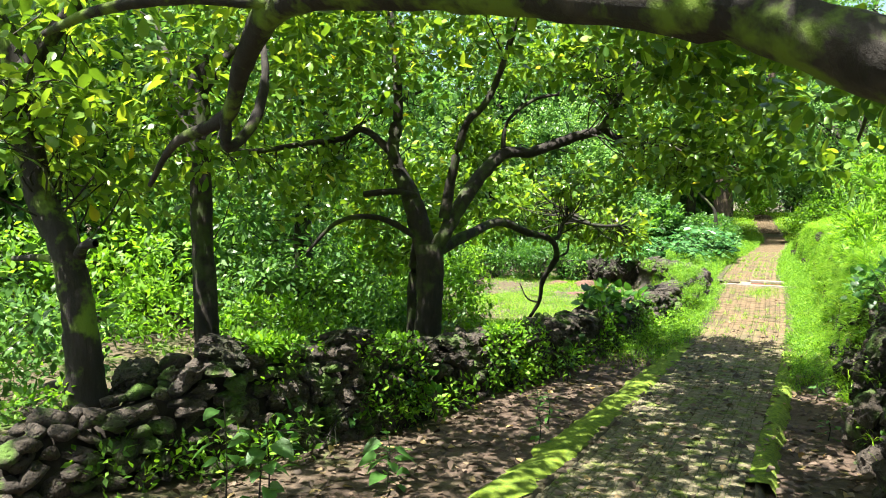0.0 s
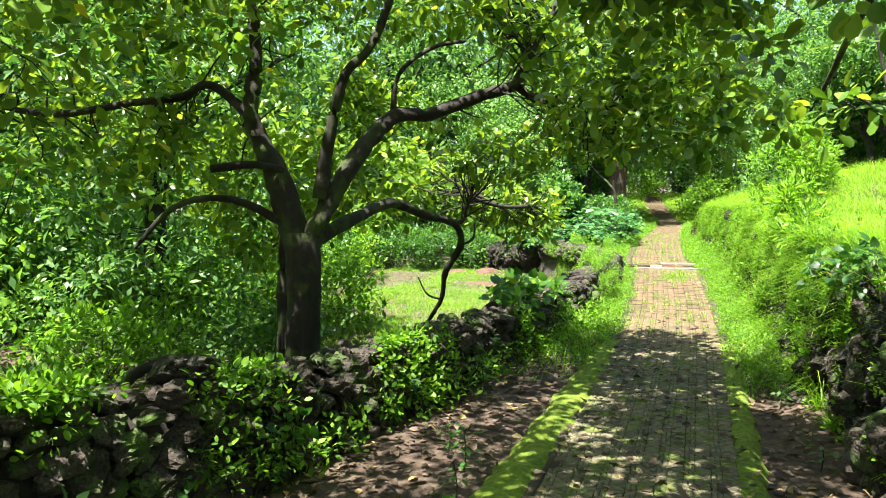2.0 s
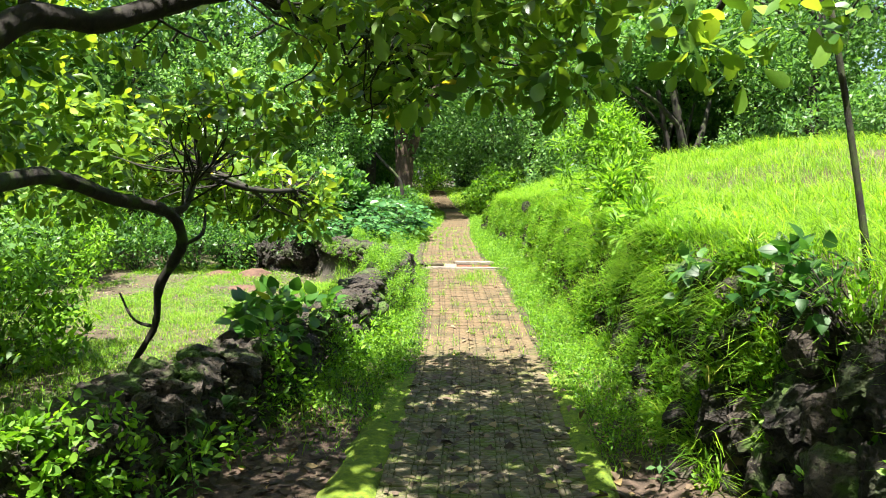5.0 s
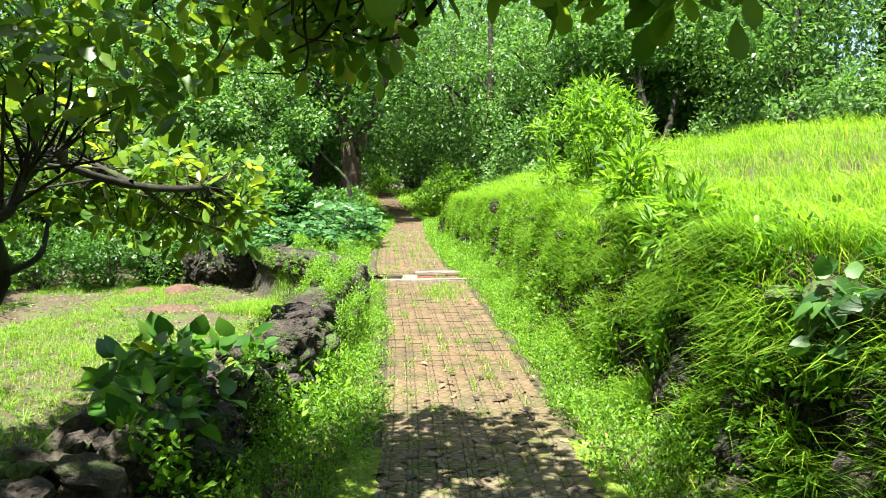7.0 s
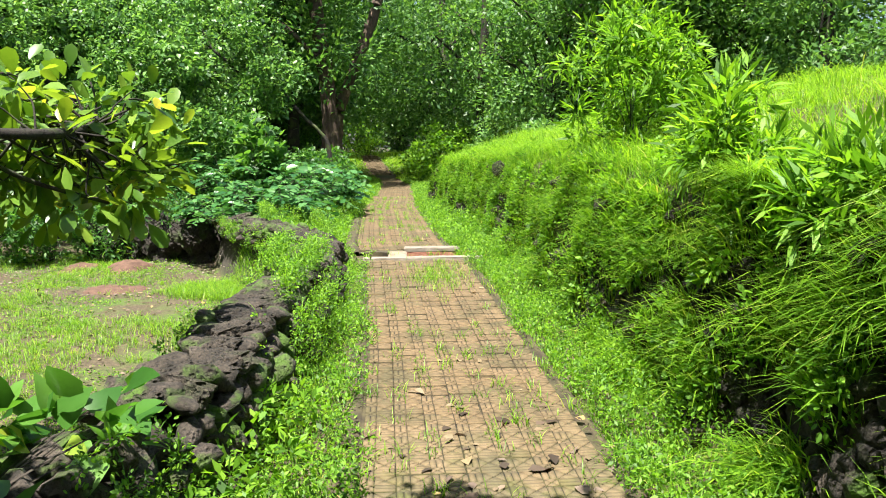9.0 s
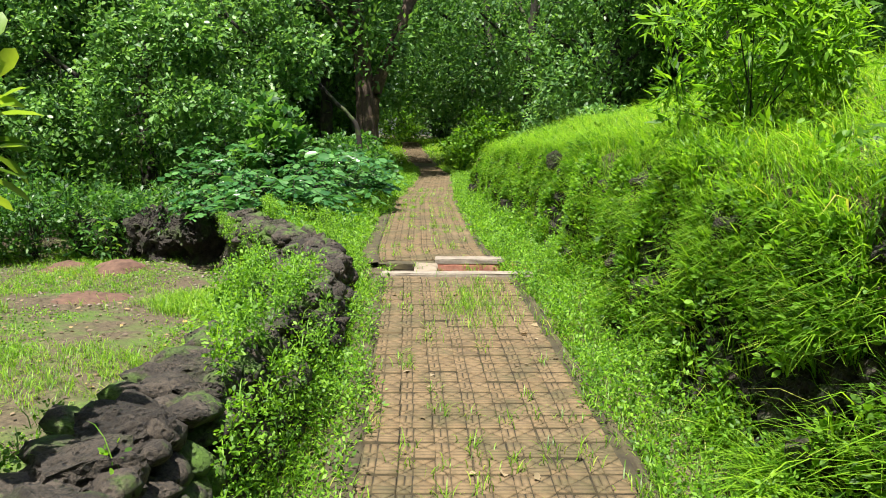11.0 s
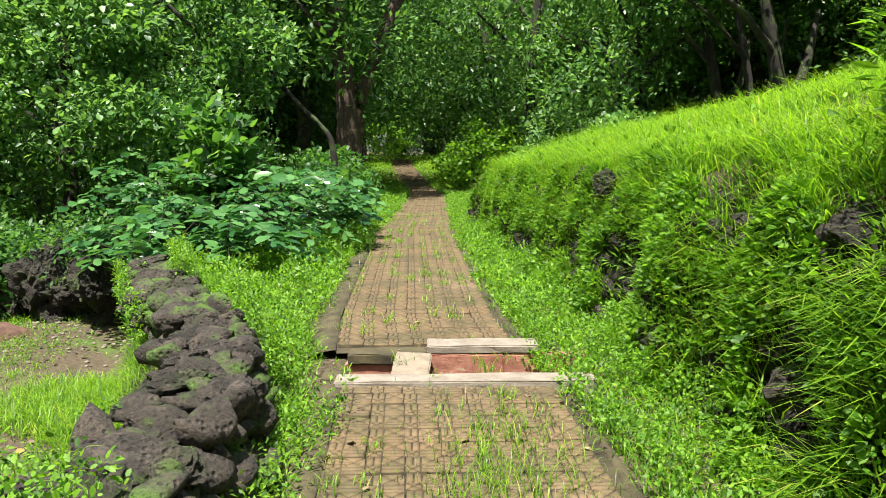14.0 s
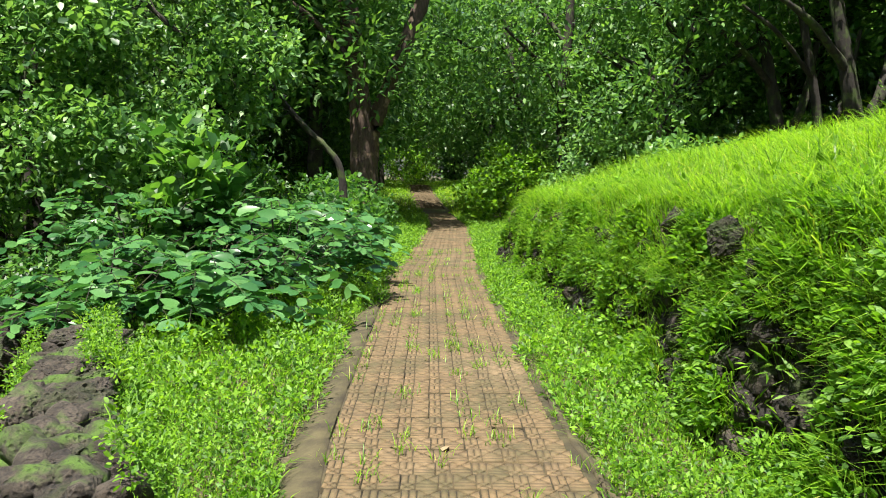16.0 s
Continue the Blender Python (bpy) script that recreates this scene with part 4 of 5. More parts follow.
G = [([(-2.45, 29.3, 0.0), (-2.52, 29.3, 1.5), (-2.78, 29.3, 1.96), (-3.05, 29.3, 2.22), (-3.6, 29.3, 2.9), (-4.0, 29.3, 4.0)], 0.06, 0.04),
     ([(-3.4, 29.3, 2.7), (-4.4, 29.0, 3.2), (-5.3, 28.6, 4.0)], 0.05, 0.03)]
tree_from("cashew_tree", G, [((-5.2, 28.4, 3.9), (1.8, 2.0, 2.0), 620), ((-5.8, 27.0, 2.6), (1.8, 1.5, 1.5), 520), ((-4.8, 26.6, 2.1), (1.0, 0.9, 0.9), 200), ((-4.0, 28.4, 3.3), (1.0, 1.0, 1.1), 230)], "leaning dark-trunked tree with large glossy leaves above the shrubs", "tree", BARK, LEAF_PALE, OBOVATE, 0.115, 10, 36)
H = [([(-6.95, 28.5, -0.6), (-6.95, 28.5, 0.6), (-7.1, 28.6, 1.8), (-7.0, 28.7, 3.5)], 0.2, 0.12), ([(-7.05, 28.6, 1.6), (-8.2, 28.2, 2.6), (-9.2, 28.0, 3.4)], 0.09, 0.04)]
tree_from("cashew_tree", H, [((-7.8, 28.2, 3.6), (2.5, 2.2, 2.3), 820), ((-8.6, 26.7, 1.9), (1.9, 1.4, 1.1), 380)], "short dark-trunked tree with dense low crown past the field", "tree", BARK, LEAF_PALE, OBOVATE, 0.11, 10, 37)
for k, (x, y, r) in enumerate(((6.5, 34.0, 0.17), (7.2, 32.2, 0.2), (6.9, 33.0, 0.12), (4.7, 36.5, 0.15))):
    g = float(land(x, y))
    q = np.random.default_rng(50 + k)
    T = [([(x, y, g - 0.3), (x - 0.05, y, g + 0.9), (x - 0.25, y, g + 2.0), (x - 0.6, y, g + 3.6)], r, r * 0.6),
         ([(x - 0.05, y, g + 0.9), (x + 0.4, y, g + 1.8), (x + 0.8, y + 0.3, g + 3.2)], r * 0.7, r * 0.35), ([(x - 0.3, y, g + 2.2), (x - 1.2, y - 0.4, g + 3.0), (x - 2.0, y - 0.6, g + 3.5)], r * 0.5, r * 0.2)]
    tree_from("woodland_tree", T, [((x, y, g + 5.2), (2.8, 2.4, 1.4), 190)], "dark multi-stemmed tree at the edge of the grassy bank", "tree", BARK, LEAF_FAR, OBOVATE, 0.2, 9, 60 + k, "trees above the bank")


def generic_tree(seed, height, spread, low, n, size):
    rng = np.random.default_rng(seed)
    tr = [(0, 0, -0.5), (0.1, 0, height * 0.3), (rng.normal(0, 0.3), rng.normal(0, 0.3), height * 0.6), (rng.normal(0, 0.4), rng.normal(0, 0.4), height * 0.9)]
    L = [(tr, 0.17, 0.07)]
    for k in range(5):
        a = k * 1.26 + rng.normal(0, 0.3)
        z = height * rng.uniform(0.3, 0.6)
        L.append(([(0.05, 0, z), (math.cos(a) * spread * 0.4, math.sin(a) * spread * 0.4, z + height * 0.12), (math.cos(a) * spread * 0.8, math.sin(a) * spread * 0.8, z + height * 0.2)], 0.07, 0.03))
    cr = [((0, 0, (height + low) / 2), (spread, spread, (height - low) / 2), n)]
    for k in range(4):
        a = rng.uniform(0, 6.28)
        cr.append(((math.cos(a) * spread * 0.6, math.sin(a) * spread * 0.6, low + (height - low) * rng.uniform(0.15, 0.75)), (spread * 0.55, spread * 0.55, height * 0.16), n // 6))
    return tree_from("woodland_tree", L, cr, "leafy dark green woodland tree among undergrowth", "tree", BARK, LEAF_FAR, OVAL, size, 34, seed, "woodland trees", True)


protos = [generic_tree(71, 8.5, 2.6, 1.2, 150, 0.19), generic_tree(72, 10.5, 2.9, 1.6, 165, 0.21), generic_tree(73, 6.0, 2.2, 0.3, 140, 0.16)]
spots = []
frng = np.random.default_rng(77)
def free(x, y):
    if y < 28 and -4.6 < x < 6.0:
        return False
    if y >= 28 and (path_x(y) - 2.6) < x < (path_x(y) + 2.6 + max(0, 33 - y)):
        return False
    if y < 27 and x > -12.5 and x < 0:
        return False
    if 26 < y < 38.5 and -8.5 < x < 0:
        return False
    if y < 33 and 0 < x < 8.5:
        return False
    return all((x - a) ** 2 + (y - b) ** 2 > 2.3 ** 2 for a, b in spots)
tries = 0
while len(spots) < 84 and tries < 9000:
    tries += 1
    r = frng.random()
    if r < 0.45:
        x, y = frng.uniform(-24, -4), frng.uniform(-4, 46)
    elif r < 0.8:
        x, y = frng.uniform(-16, 18), frng.uniform(30, 72)
    else:
        x, y = frng.uniform(6, 22), frng.uniform(-4, 46)
    if free(x, y):
        spots.append((x, y))
for x, y in ((3.4, 54), (-5.5, 52), (1.6, 60), (-4.2, 60), (-6.5, 56), (5.5, 58), (-2.5, 69), (0.5, 71), (-5, 70), (2.2, 62), (-0.5, 76), (-8, 12), (3, 74), (6.2, 40.5), (9.0, 38.0), (11.0, 34.5), (8.0, 43.0), (-3.4, -5), (1.5, -6), (-1, -8), (5, -5)):
    spots.append((x, y))
tall = {(-7.5, 41.0): 1.7, (-6.0, 46.0): 1.8, (-10.5, 33.5): 1.5, (-14.0, 25.0): 1.6, (-17.5, 19.0): 1.7, (-11.5, 31.0): 1.5, (-20.0, 12.0): 1.6, (-9.5, 37.0): 1.6, (-15.0, 9.5): 1.4, (2.2, 49.0): 1.8, (-4.5, 48.0): 1.6, (1.4, 64.0): 2.0, (-3.2, 76.0): 2.2, (0.2, 79.0): 2.2, (4.5, 60.0): 2.0}
spots += list(tall)
for k, (x, y) in enumerate(spots):
    s = tall.get((x, y), frng.uniform(0.85, 1.35))
    m = pose(x, y, float(land(x, y)), 0, 0, frng.uniform(0, 360)) @ Matrix.Diagonal((s, s, s * frng.uniform(0.9, 1.15), 1))
    src = protos[int(frng.integers(3))]
    c = copy_thing(src, m)
    c.scale = (s, s, s)
for x, y, s in ((5.6, 38.0, 0.8), (8.2, 37.5, 0.85), (10.5, 36.5, 0.8), (4.2, 40.0, 0.75), (12.5, 35.0, 0.9)):
    copy_thing(protos[2], pose(x, y, float(land(x, y)), 0, 0, 40 * x)).scale = (s, s, s)
for k, p in enumerate(protos):
    x, y = ((-13, 16), (-12.5, 22), (12, 40))[k]
    p.matrix_world = pose(x, y, float(land(x, y)))


# ---- shrubs ----
def bush(name, at, radii, n, per, size, template, leaf, label, seed, group="", stems=9, lift=None, bare=0.02):
    rng = np.random.default_rng(seed)
    x, y = at
    g = float(land(x, y)) if lift is None else lift
    t = thing(name, (x, y, g), label, "shrub", group)
    e = crown_points(n, rng, (0, 0, radii[2] * 0.75), radii, 0.45, 1.6, seed)
    e = e[e[:, 2] > bare]
    st = []
    for p in e[:: max(1, len(e) // (stems * 4))]:
        st.append(limb([(rng.normal(0, 0.08), rng.normal(0, 0.08), -0.05), (p[0] * 0.4, p[1] * 0.4, p[2] * 0.55), tuple(p)], 0.007, 0.003, rng, 3, 2, 0.05))
    v, f = joined(st)
    part_mesh("woody_stem", smooth(np_mesh("woody_stem", v, f, BARK)), t)["kind"] = "stuff"
    v, f = rosettes(e, rng, per, size, template, 0.15, 1.0)
    part_mesh("foliage", smooth(np_mesh("foliage", v, f, leaf)), t)["kind"] = "stuff"
    return t


for k, (x, y, rx, rz, n, sz) in enumerate(((-2.6, 28.6, 0.8, 0.7, 160, 0.12), (-2.7, 30.5, 0.9, 0.8, 220, 0.11), (-3.2, 33.0, 1.1, 0.8, 220, 0.11), (-4.8, 30.5, 1.3, 1.2, 260, 0.12), (-2.9, 35.6, 1.0, 0.7, 180, 0.1))):
    bush("shrub", (x, y), (rx, rx, rz), n, 9, sz, OBOVATE, LEAF_BUSH, "dense shrub with glossy dark green leaves beside the path", 100 + k, "shrubs beside the path")
for k, (x, y, rx, rz, n, sz) in enumerate(((1.1, 40.0, 1.3, 1.4, 420, 0.14), (2.4, 42.5, 1.8, 1.7, 420, 0.15), (0.6, 45.0, 1.0, 1.0, 240, 0.13), (-0.4, 68.5, 3.0, 2.6, 420, 0.2), (-3.0, 66.5, 1.8, 1.5, 300, 0.2), (3.2, 37.0, 1.4, 1.2, 300, 0.14), (5.2, 31.5, 0.9, 0.6, 160, 0.13), (3.4, 30.5, 0.8, 0.4, 130, 0.13), (-6.0, 45.0, 2.5, 1.8, 400, 0.16), (4.5, 50, 2.5, 2.2, 400, 0.18))):
    bush("shrub", (x, y), (rx, rx, rz), n, 9, sz, OBOVATE, LEAF_PALE if k % 2 else WEED, "bright green leafy shrub at the wood's edge", 120 + k, "shrubs at the wood's edge")
for k, (x, y, rx, rz, n) in enumerate(((-7.2, 10.5, 1.6, 0.9, 300), (-9.0, 7.5, 2.0, 1.2, 380), (-7.6, 13.8, 1.5, 0.9, 300), (-8.8, 17.5, 1.5, 1.0, 300), (-9.6, 21.0, 1.6, 1.1, 300), (-10.0, 24.0, 1.6, 1.1, 300), (-7.0, 4.5, 1.5, 0.9, 300), (-6.4, 1.8, 1.4, 0.9, 240), (-11, 12, 2.2, 1.8, 400), (-10.5, 2.5, 2.2, 1.8, 400), (-12, 18, 2.2, 1.8, 400), (-6.6, 8.9, 1.0, 0.5, 160), (-5.4, 10.6, 0.9, 0.4, 130), (-6.0, 13.3, 1.1, 0.8, 260), (-7.3, 12.0, 1.1, 0.8, 240), (-9.3, 14.5, 1.4, 1.2, 300))):
    bush("shrub", (x, y), (rx, rx, rz), n, 10, 0.12, OVAL, WEED if k % 3 else LEAF_FAR, "bright undergrowth shrub in the wood behind the wall", 140 + k, "undergrowth behind the wall")
def pinnate_bush(at, fronds, length, reach, height, label, seed, group):
    """A shrub of arching fronds, each with paired leaflets along its stalk."""
    rng = np.random.default_rng(seed)
    x, y = at
    t = thing("pinnate_shrub", (x, y, float(land(x, y))), label, "shrub", group)
    stalks, base, d, size = [], [], [], []
    for k in range(fronds):
        a = rng.uniform(0, 2 * np.pi)
        r, z = reach * rng.random() ** 0.6, height * rng.uniform(0.25, 1.0)
        o = np.array([math.cos(a) * r, math.sin(a) * r, z * (1 - 0.35 * (r / reach) ** 2)])
        h = np.array([math.cos(a + rng.normal(0, 0.5)), math.sin(a + rng.normal(0, 0.5)), 0])
        L = length * rng.uniform(0.7, 1.2)
        pts = [o, o + h * L * 0.5 + np.array([0, 0, L * 0.16]), o + h * L + np.array([0, 0, -L * 0.1])]
        stalks.append(limb(pts, 0.006, 0.002, rng, 4, 4, 0.0))
        if k % 3 == 0:
            stalks.append(limb([(0, 0, -0.05), (o[0] * 0.5, o[1] * 0.5, o[2] * 0.6), tuple(o)], 0.012, 0.006, rng, 5, 4))
        c = catmull(pts, 8)
        side = np.array([-h[1], h[0], 0])
        for j in range(2, len(c) - 1, 3):
            for sgn in (1, -1):
                base.append(c[j])
                d.append(side * sgn + h * 0.45 + np.array([0, 0, rng.uniform(-0.25, 0.1)]))
                size.append(L * rng.uniform(0.3, 0.44))
        base.append(c[-1])
        d.append(h + np.array([0, 0, -0.2]))
        size.append(L * 0.3)
    part_mesh("woody_stem", smooth(np_mesh("woody_stem", *joined(stalks), BARK)), t)["kind"] = "stuff"
    v, f = leaves_arrays(ROUND, np.array(base), np.array(d), np.array(size), rng.normal(0, 0.5, len(base)))
    part_mesh("foliage", smooth(np_mesh("foliage", v, f, LEAF_PINNATE)), t)["kind"] = "stuff"
    return t


for k, (x, y, n, L, r, h) in enumerate(((-3.15, 24.0, 60, 0.5, 0.8, 0.85), (-2.8, 25.6, 72, 0.5, 0.85, 1.15), (-2.6, 27.2, 62, 0.45, 0.75, 1.1), (-4.3, 25.4, 72, 0.5, 0.9, 1.3), (-3.9, 23.6, 42, 0.45, 0.6, 0.8), (-3.9, 27.4, 75, 0.5, 1.0, 1.4))):
    pinnate_bush((x, y), n, L, r, h, "dark glossy shrub with paired leaflets beside the path", 180 + k, "pinnate shrubs beside the path")
for k, (x, y, rx, rz, n, sz) in enumerate(((-6.3, 24.4, 0.8, 0.7, 200, 0.11), (-7.4, 24.2, 0.9, 0.9, 240, 0.11), (-8.6, 23.8, 1.0, 0.8, 240, 0.11))):
    bush("shrub", (x, y), (rx, rx * 0.8, rz), n, 9, sz, OVAL, LEAF_BUSH, "leafy green shrub at the field's far edge", 190 + k, "shrubs at the field's edge")
# bamboo-like shrub on the bank
for k, (x, y, r, h) in enumerate(((1.4, 17.2, 0.7, 0.85), (1.15, 14.0, 0.42, 0.42), (1.0, 12.6, 0.3, 0.3), (1.9, 18.6, 0.5, 0.8))):
    bush("bamboo_shrub", (x, y), (r, r, h), int(460 * r), 14, 0.13, LANCE, WEED, "light green shrub with narrow pointed leaves on the bank", 160 + k, "narrow-leaved shrubs on the bank", 3)
bush("shrub", (-2.45, 11.5), (0.36, 1.0, 0.15), 66, 5, 0.14, VINE, LEAF_VINE, "broad heart-leaved creeper spilling over the wall", 170, lift=0.4)


bush("vine_shrub", (-3.7, 25.7), (0.55, 0.5, 1.05), 100, 5, 0.19, VINE, LEAF_BUSH, "tall mound of large heart-leaved climbing vine", 172, lift=0.35)
bush("vine_shrub", (0.95, 9.8), (0.35, 0.9, 0.35), 90, 6, 0.1, VINE, LEAF_BUSH, "dark heart-leaved vine draped over the bank's stones", 173, lift=0.75)
bush("vine_shrub", (0.85, 8.4), (0.25, 0.6, 0.2), 30, 5, 0.09, VINE, LEAF_BUSH, "dark heart-leaved vine draped over the bank's stones", 174, lift=1.1)

for k, (x, y, z) in enumerate(((-3.35, 5.2, 0.15), (-3.1, 6.5, 0.1), (-2.75, 8.2, 0.05), (-2.55, 9.6, 0.0))):
    bush("vine_shrub", (x, y), (0.2, 0.6, 0.22), 11, 4, 0.095, VINE, LEAF_BUSH, "leafy green creeper hanging on the dry-stone wall", 176 + k, "creepers on the wall", lift=z)

# leaning stick on the bank
pole = thing("bare_stem", (1.25, 8.82, float(land(1.25, 8.82))), "thin dark bare stem leaning on the bank", "stem")
v, f = limb([(0, 0, -0.15), (-0.18, 0.04, 0.9), (-0.32, 0.07, 1.6), (-0.46, 0.1, 2.3)], 0.022, 0.012, np.random.default_rng(5), 7, 4)
part_mesh("stem", smooth(np_mesh("stem", v, f, BARK)), pole)

# ---- grass and weeds ----
def scatter(n, x0, x1, y0, y1, rng, keep):
    p = np.column_stack([rng.uniform(x0, x1, n), rng.uniform(y0, y1, n)])
    p = p[keep(p[:, 0], p[:, 1])]
    return np.column_stack([p, land(p[:, 0], p[:, 1])])


def stuff(name, arrays, material, label, category):
    v, f = joined(arrays)
    return tagged(new(name, np_mesh(name, v, f, material)), label, category, kind="stuff")


grng = np.random.default_rng(90)
off = lambda x, y: np.abs(x - path_x(y))
# long grass on the bank top
p = scatter(125000, 0.5, 7.0, 4.0, 34.0, grng, lambda x, y: (x > bank_x(y) + 0.16) & (grng.random(len(x)) < np.clip(1.25 - (x - 0.6) / 6, 0.2, 1)))
p = p[grng.random(len(p)) < np.clip((p[:, 1] - 5) / 4, 0.15, 1)]
lip = scatter(60000, 0.2, 2.0, 10.0, 32.0, grng, lambda x, y: (x > bank_x(y) + 0.1) & (x < bank_x(y) + 0.75))
def clumps(p, scale, seed):
    return np.array([noise.noise(Vector((a * scale, b * scale, seed))) for a, b in p[:, :2]])


lip = lip[clumps(lip, 1.7, 2.0) > -0.22]
stuff("long_grass", [blades(lip, grng, 0.2 * np.clip(1 + 1.1 * clumps(lip, 2.6, 8.0), 0.5, 1.7), 0.0075, 0.85, 1.0, np.pi * 0.95), blades(p, grng, 0.24 * np.clip(1 + 0.9 * clumps(p, 1.3, 6.0), 0.55, 1.6), 0.0068, 0.85, 1.05, np.pi * 0.9)], GRASS, "lush bright green long grass over the bank", "grass")
# grass and weeds hanging on the bank face
p = scatter(260000, 0.1, 1.2, 6.5, 31.0, grng, lambda x, y: (x > bank_x(y) - 0.03) & (x < bank_x(y) + 0.3))
p = p[grng.random(len(p)) < np.clip((p[:, 1] - 8.3) / 2.8, 0.05, 0.62)]
p[:, 0] -= 0.05
up = (p[:, 2] - path_z(p[:, 1])) / bank_h(p[:, 1])
tuftmask = np.array([noise.noise(Vector((b * 1.5, c * 2.2, 4.0))) for b, c in p[:, 1:]]) + np.clip(up - 0.55, -0.2, 0.5) * 0.9
p = p[tuftmask > -0.17]
tus = p[grng.choice(len(p), 3000, replace=False)]
tus = np.repeat(tus, 10, axis=0) + grng.normal(0, 0.024, (3000 * 10, 3))
near = p[(p[:, 1] > 8.2) & (p[:, 1] < 14.5)]
near = np.repeat(near[grng.choice(len(near), 520, replace=False)], 8, axis=0) + grng.normal(0, 0.024, (520 * 8, 3))
stuff("hanging_grass", [blades(tus, grng, np.where(tus[:, 1] > 17.5, 0.17, 0.23), 0.0085, 0.6, 1.05, np.pi), blades(near, grng, 0.26, 0.011, 0.6, 1.15, np.pi), blades(p[::5], grng, 0.17, 0.007, 0.9, 0.9, np.pi)], GRASS, "green grass drooping over the stone revetment", "grass")
q = p[1::4]
stuff("bank_weeds", [rosettes(q + np.array([-0.07, 0, 0.03]), grng, 7, 0.045, LEAFLET, 0.2, 1.0, np.tile([-0.5, 0, 0.3], (len(q), 1)))], WEED, "small leafy weeds rooted between the stones", "weeds")
q = scatter(9000, 0.1, 2.2, 11.0, 31.5, grng, lambda x, y: (x > bank_x(y) + 0.05) & (x < bank_x(y) + 0.3 + 0.9 * grng.random(len(x)) ** 2))
q = q[clumps(q, 1.4, 12.0) > -0.02]
q[:, 2] += grng.uniform(0.03, 0.2, len(q))
stuff("lip_weeds", [rosettes(q[::2], grng, 7, 0.055, LEAFLET, 0.35, 1.2), blades(np.repeat(q[1::4] - np.array([0, 0, 0.1]), 9, axis=0) + grng.normal(0, 0.02, (9 * len(q[1::4]), 3)), grng, 0.2, 0.006, 0.6, 1.1, np.pi)], WEED, "leafy weeds along the lip of the bank", "weeds")
# verges
p = scatter(190000, -4.2, 0.8, 9.5, 46.0, grng, lambda x, y: (off(x, y) > np.where(y > 30, 0.55, 0.62) + 0.1 * grng.random(len(x)) + 0.08 * np.sin(y * 3.1) * np.sin(y * 1.3) + np.where((x < path_x(y)) & (y > 19) & (y < 25), 0.16, 0.0)) & (x < bank_x(y) + 0.04) & (x > wall_x(y) - 0.1) & (x > -3.6))
dens = np.where(p[:, 0] > path_x(p[:, 1]), np.clip((p[:, 1] - 8.8) / 2.5, 0.04, 1), np.clip((p[:, 1] - 9.8) / 2.0, 0.05, 1))
p = p[grng.random(len(p)) < dens]
stuff("verge_grass", [blades(p, grng, 0.11, 0.006, 0.7, 0.8)], GRASS, "short bright grass along the path verges", "grass")
q = p[1::2]
q = q + np.column_stack([np.zeros((len(q), 2)), grng.uniform(0.01, 0.25, len(q)) * (0.4 + 0.6 * (np.sin(q[:, 0] * 7) * np.sin(q[:, 1] * 3.3) > -0.2))])
near = q[:, 1] < 21
stuff("verge_weeds", [rosettes(q[near], grng, 9, 0.032, OVAL, 0.35, 1.6), rosettes(q[~near][::2], grng, 7, 0.05, OVAL, 0.35, 1.3)], WEED, "low leafy weeds along the path verges", "weeds")
# the verges where the path climbs into the wood
p = scatter(30000, -7.0, 3.5, 45.0, 68.0, grng, lambda x, y: (off(x, y) > 0.68) & (off(x, y) < 3.2))
stuff("far_verge", [blades(p, grng, 0.2, 0.02, 0.7, 0.8), rosettes(p[::4] + np.array([0, 0, 0.1]), grng, 5, 0.12, OVAL, 0.3, 1.2)], GRASS, "grassy verges where the path climbs into the wood", "grass")
# field
p = scatter(110000, -8.5, -2.0, 9, 25, grng, lambda x, y: (x < wall_x(y) - 0.25))
nz = np.array([noise.noise(Vector((a * 0.5, b * 0.5, 3.3))) for a, b in p[:, :2]])
bare = ((p[:, 0] + 5.6) / 2.4) ** 2 + ((p[:, 1] - 21.4) / 3.4) ** 2 < 1
p = p[(nz + grng.normal(0, 0.12, len(nz)) > np.where(p[:, 0] > wall_x(p[:, 1]) - 1.3, -0.35, -0.1)) & (~bare | (nz + grng.normal(0, 0.1, len(nz)) > 0.04))]
p = p[::3]
tus = p[grng.choice(len(p), 2600, replace=False)]
tus = np.repeat(tus, 18, axis=0) + grng.normal(0, 1, (2600 * 18, 3)) * np.array([0.05, 0.05, 0.0])
band = scatter(60000, -4.6, -2.0, 13.0, 21.5, grng, lambda x, y: (x < wall_x(y) - 0.15) & (x > wall_x(y) - 0.75 - 0.35 * np.sin(y * 1.9) - 0.4 * grng.random(len(x))))
stuff("field_grass", [blades(band, grng, 0.15, 0.006, 0.6, 0.8), blades(p, grng, 0.06, 0.006, 0.7, 0.8), blades(tus, grng, 0.10, 0.005, 0.7, 0.9)], GRASS, "patchy grass in the field beyond the wall", "grass")
p = scatter(16000, -8.5, -2.2, 12, 24.6, grng, lambda x, y: x < wall_x(y) - 0.25)
p = p[clumps(p, 0.9, 5.5) + grng.normal(0, 0.15, len(p)) > -0.02]
p[:, 2] += grng.uniform(0.0, 0.03, len(p))
stuff("field_weeds", [rosettes(p, grng, 5, 0.032, OVAL, 0.25, 1.3)], WEED, "low creeping weeds over the bare field", "weeds")
p = scatter(2500, -8.5, -2.6, 14, 24.6, grng, lambda x, y: x < wall_x(y) - 0.3)
d = unit(len(p), grng)
d[:, 2] = np.abs(d[:, 2]) * 0.15
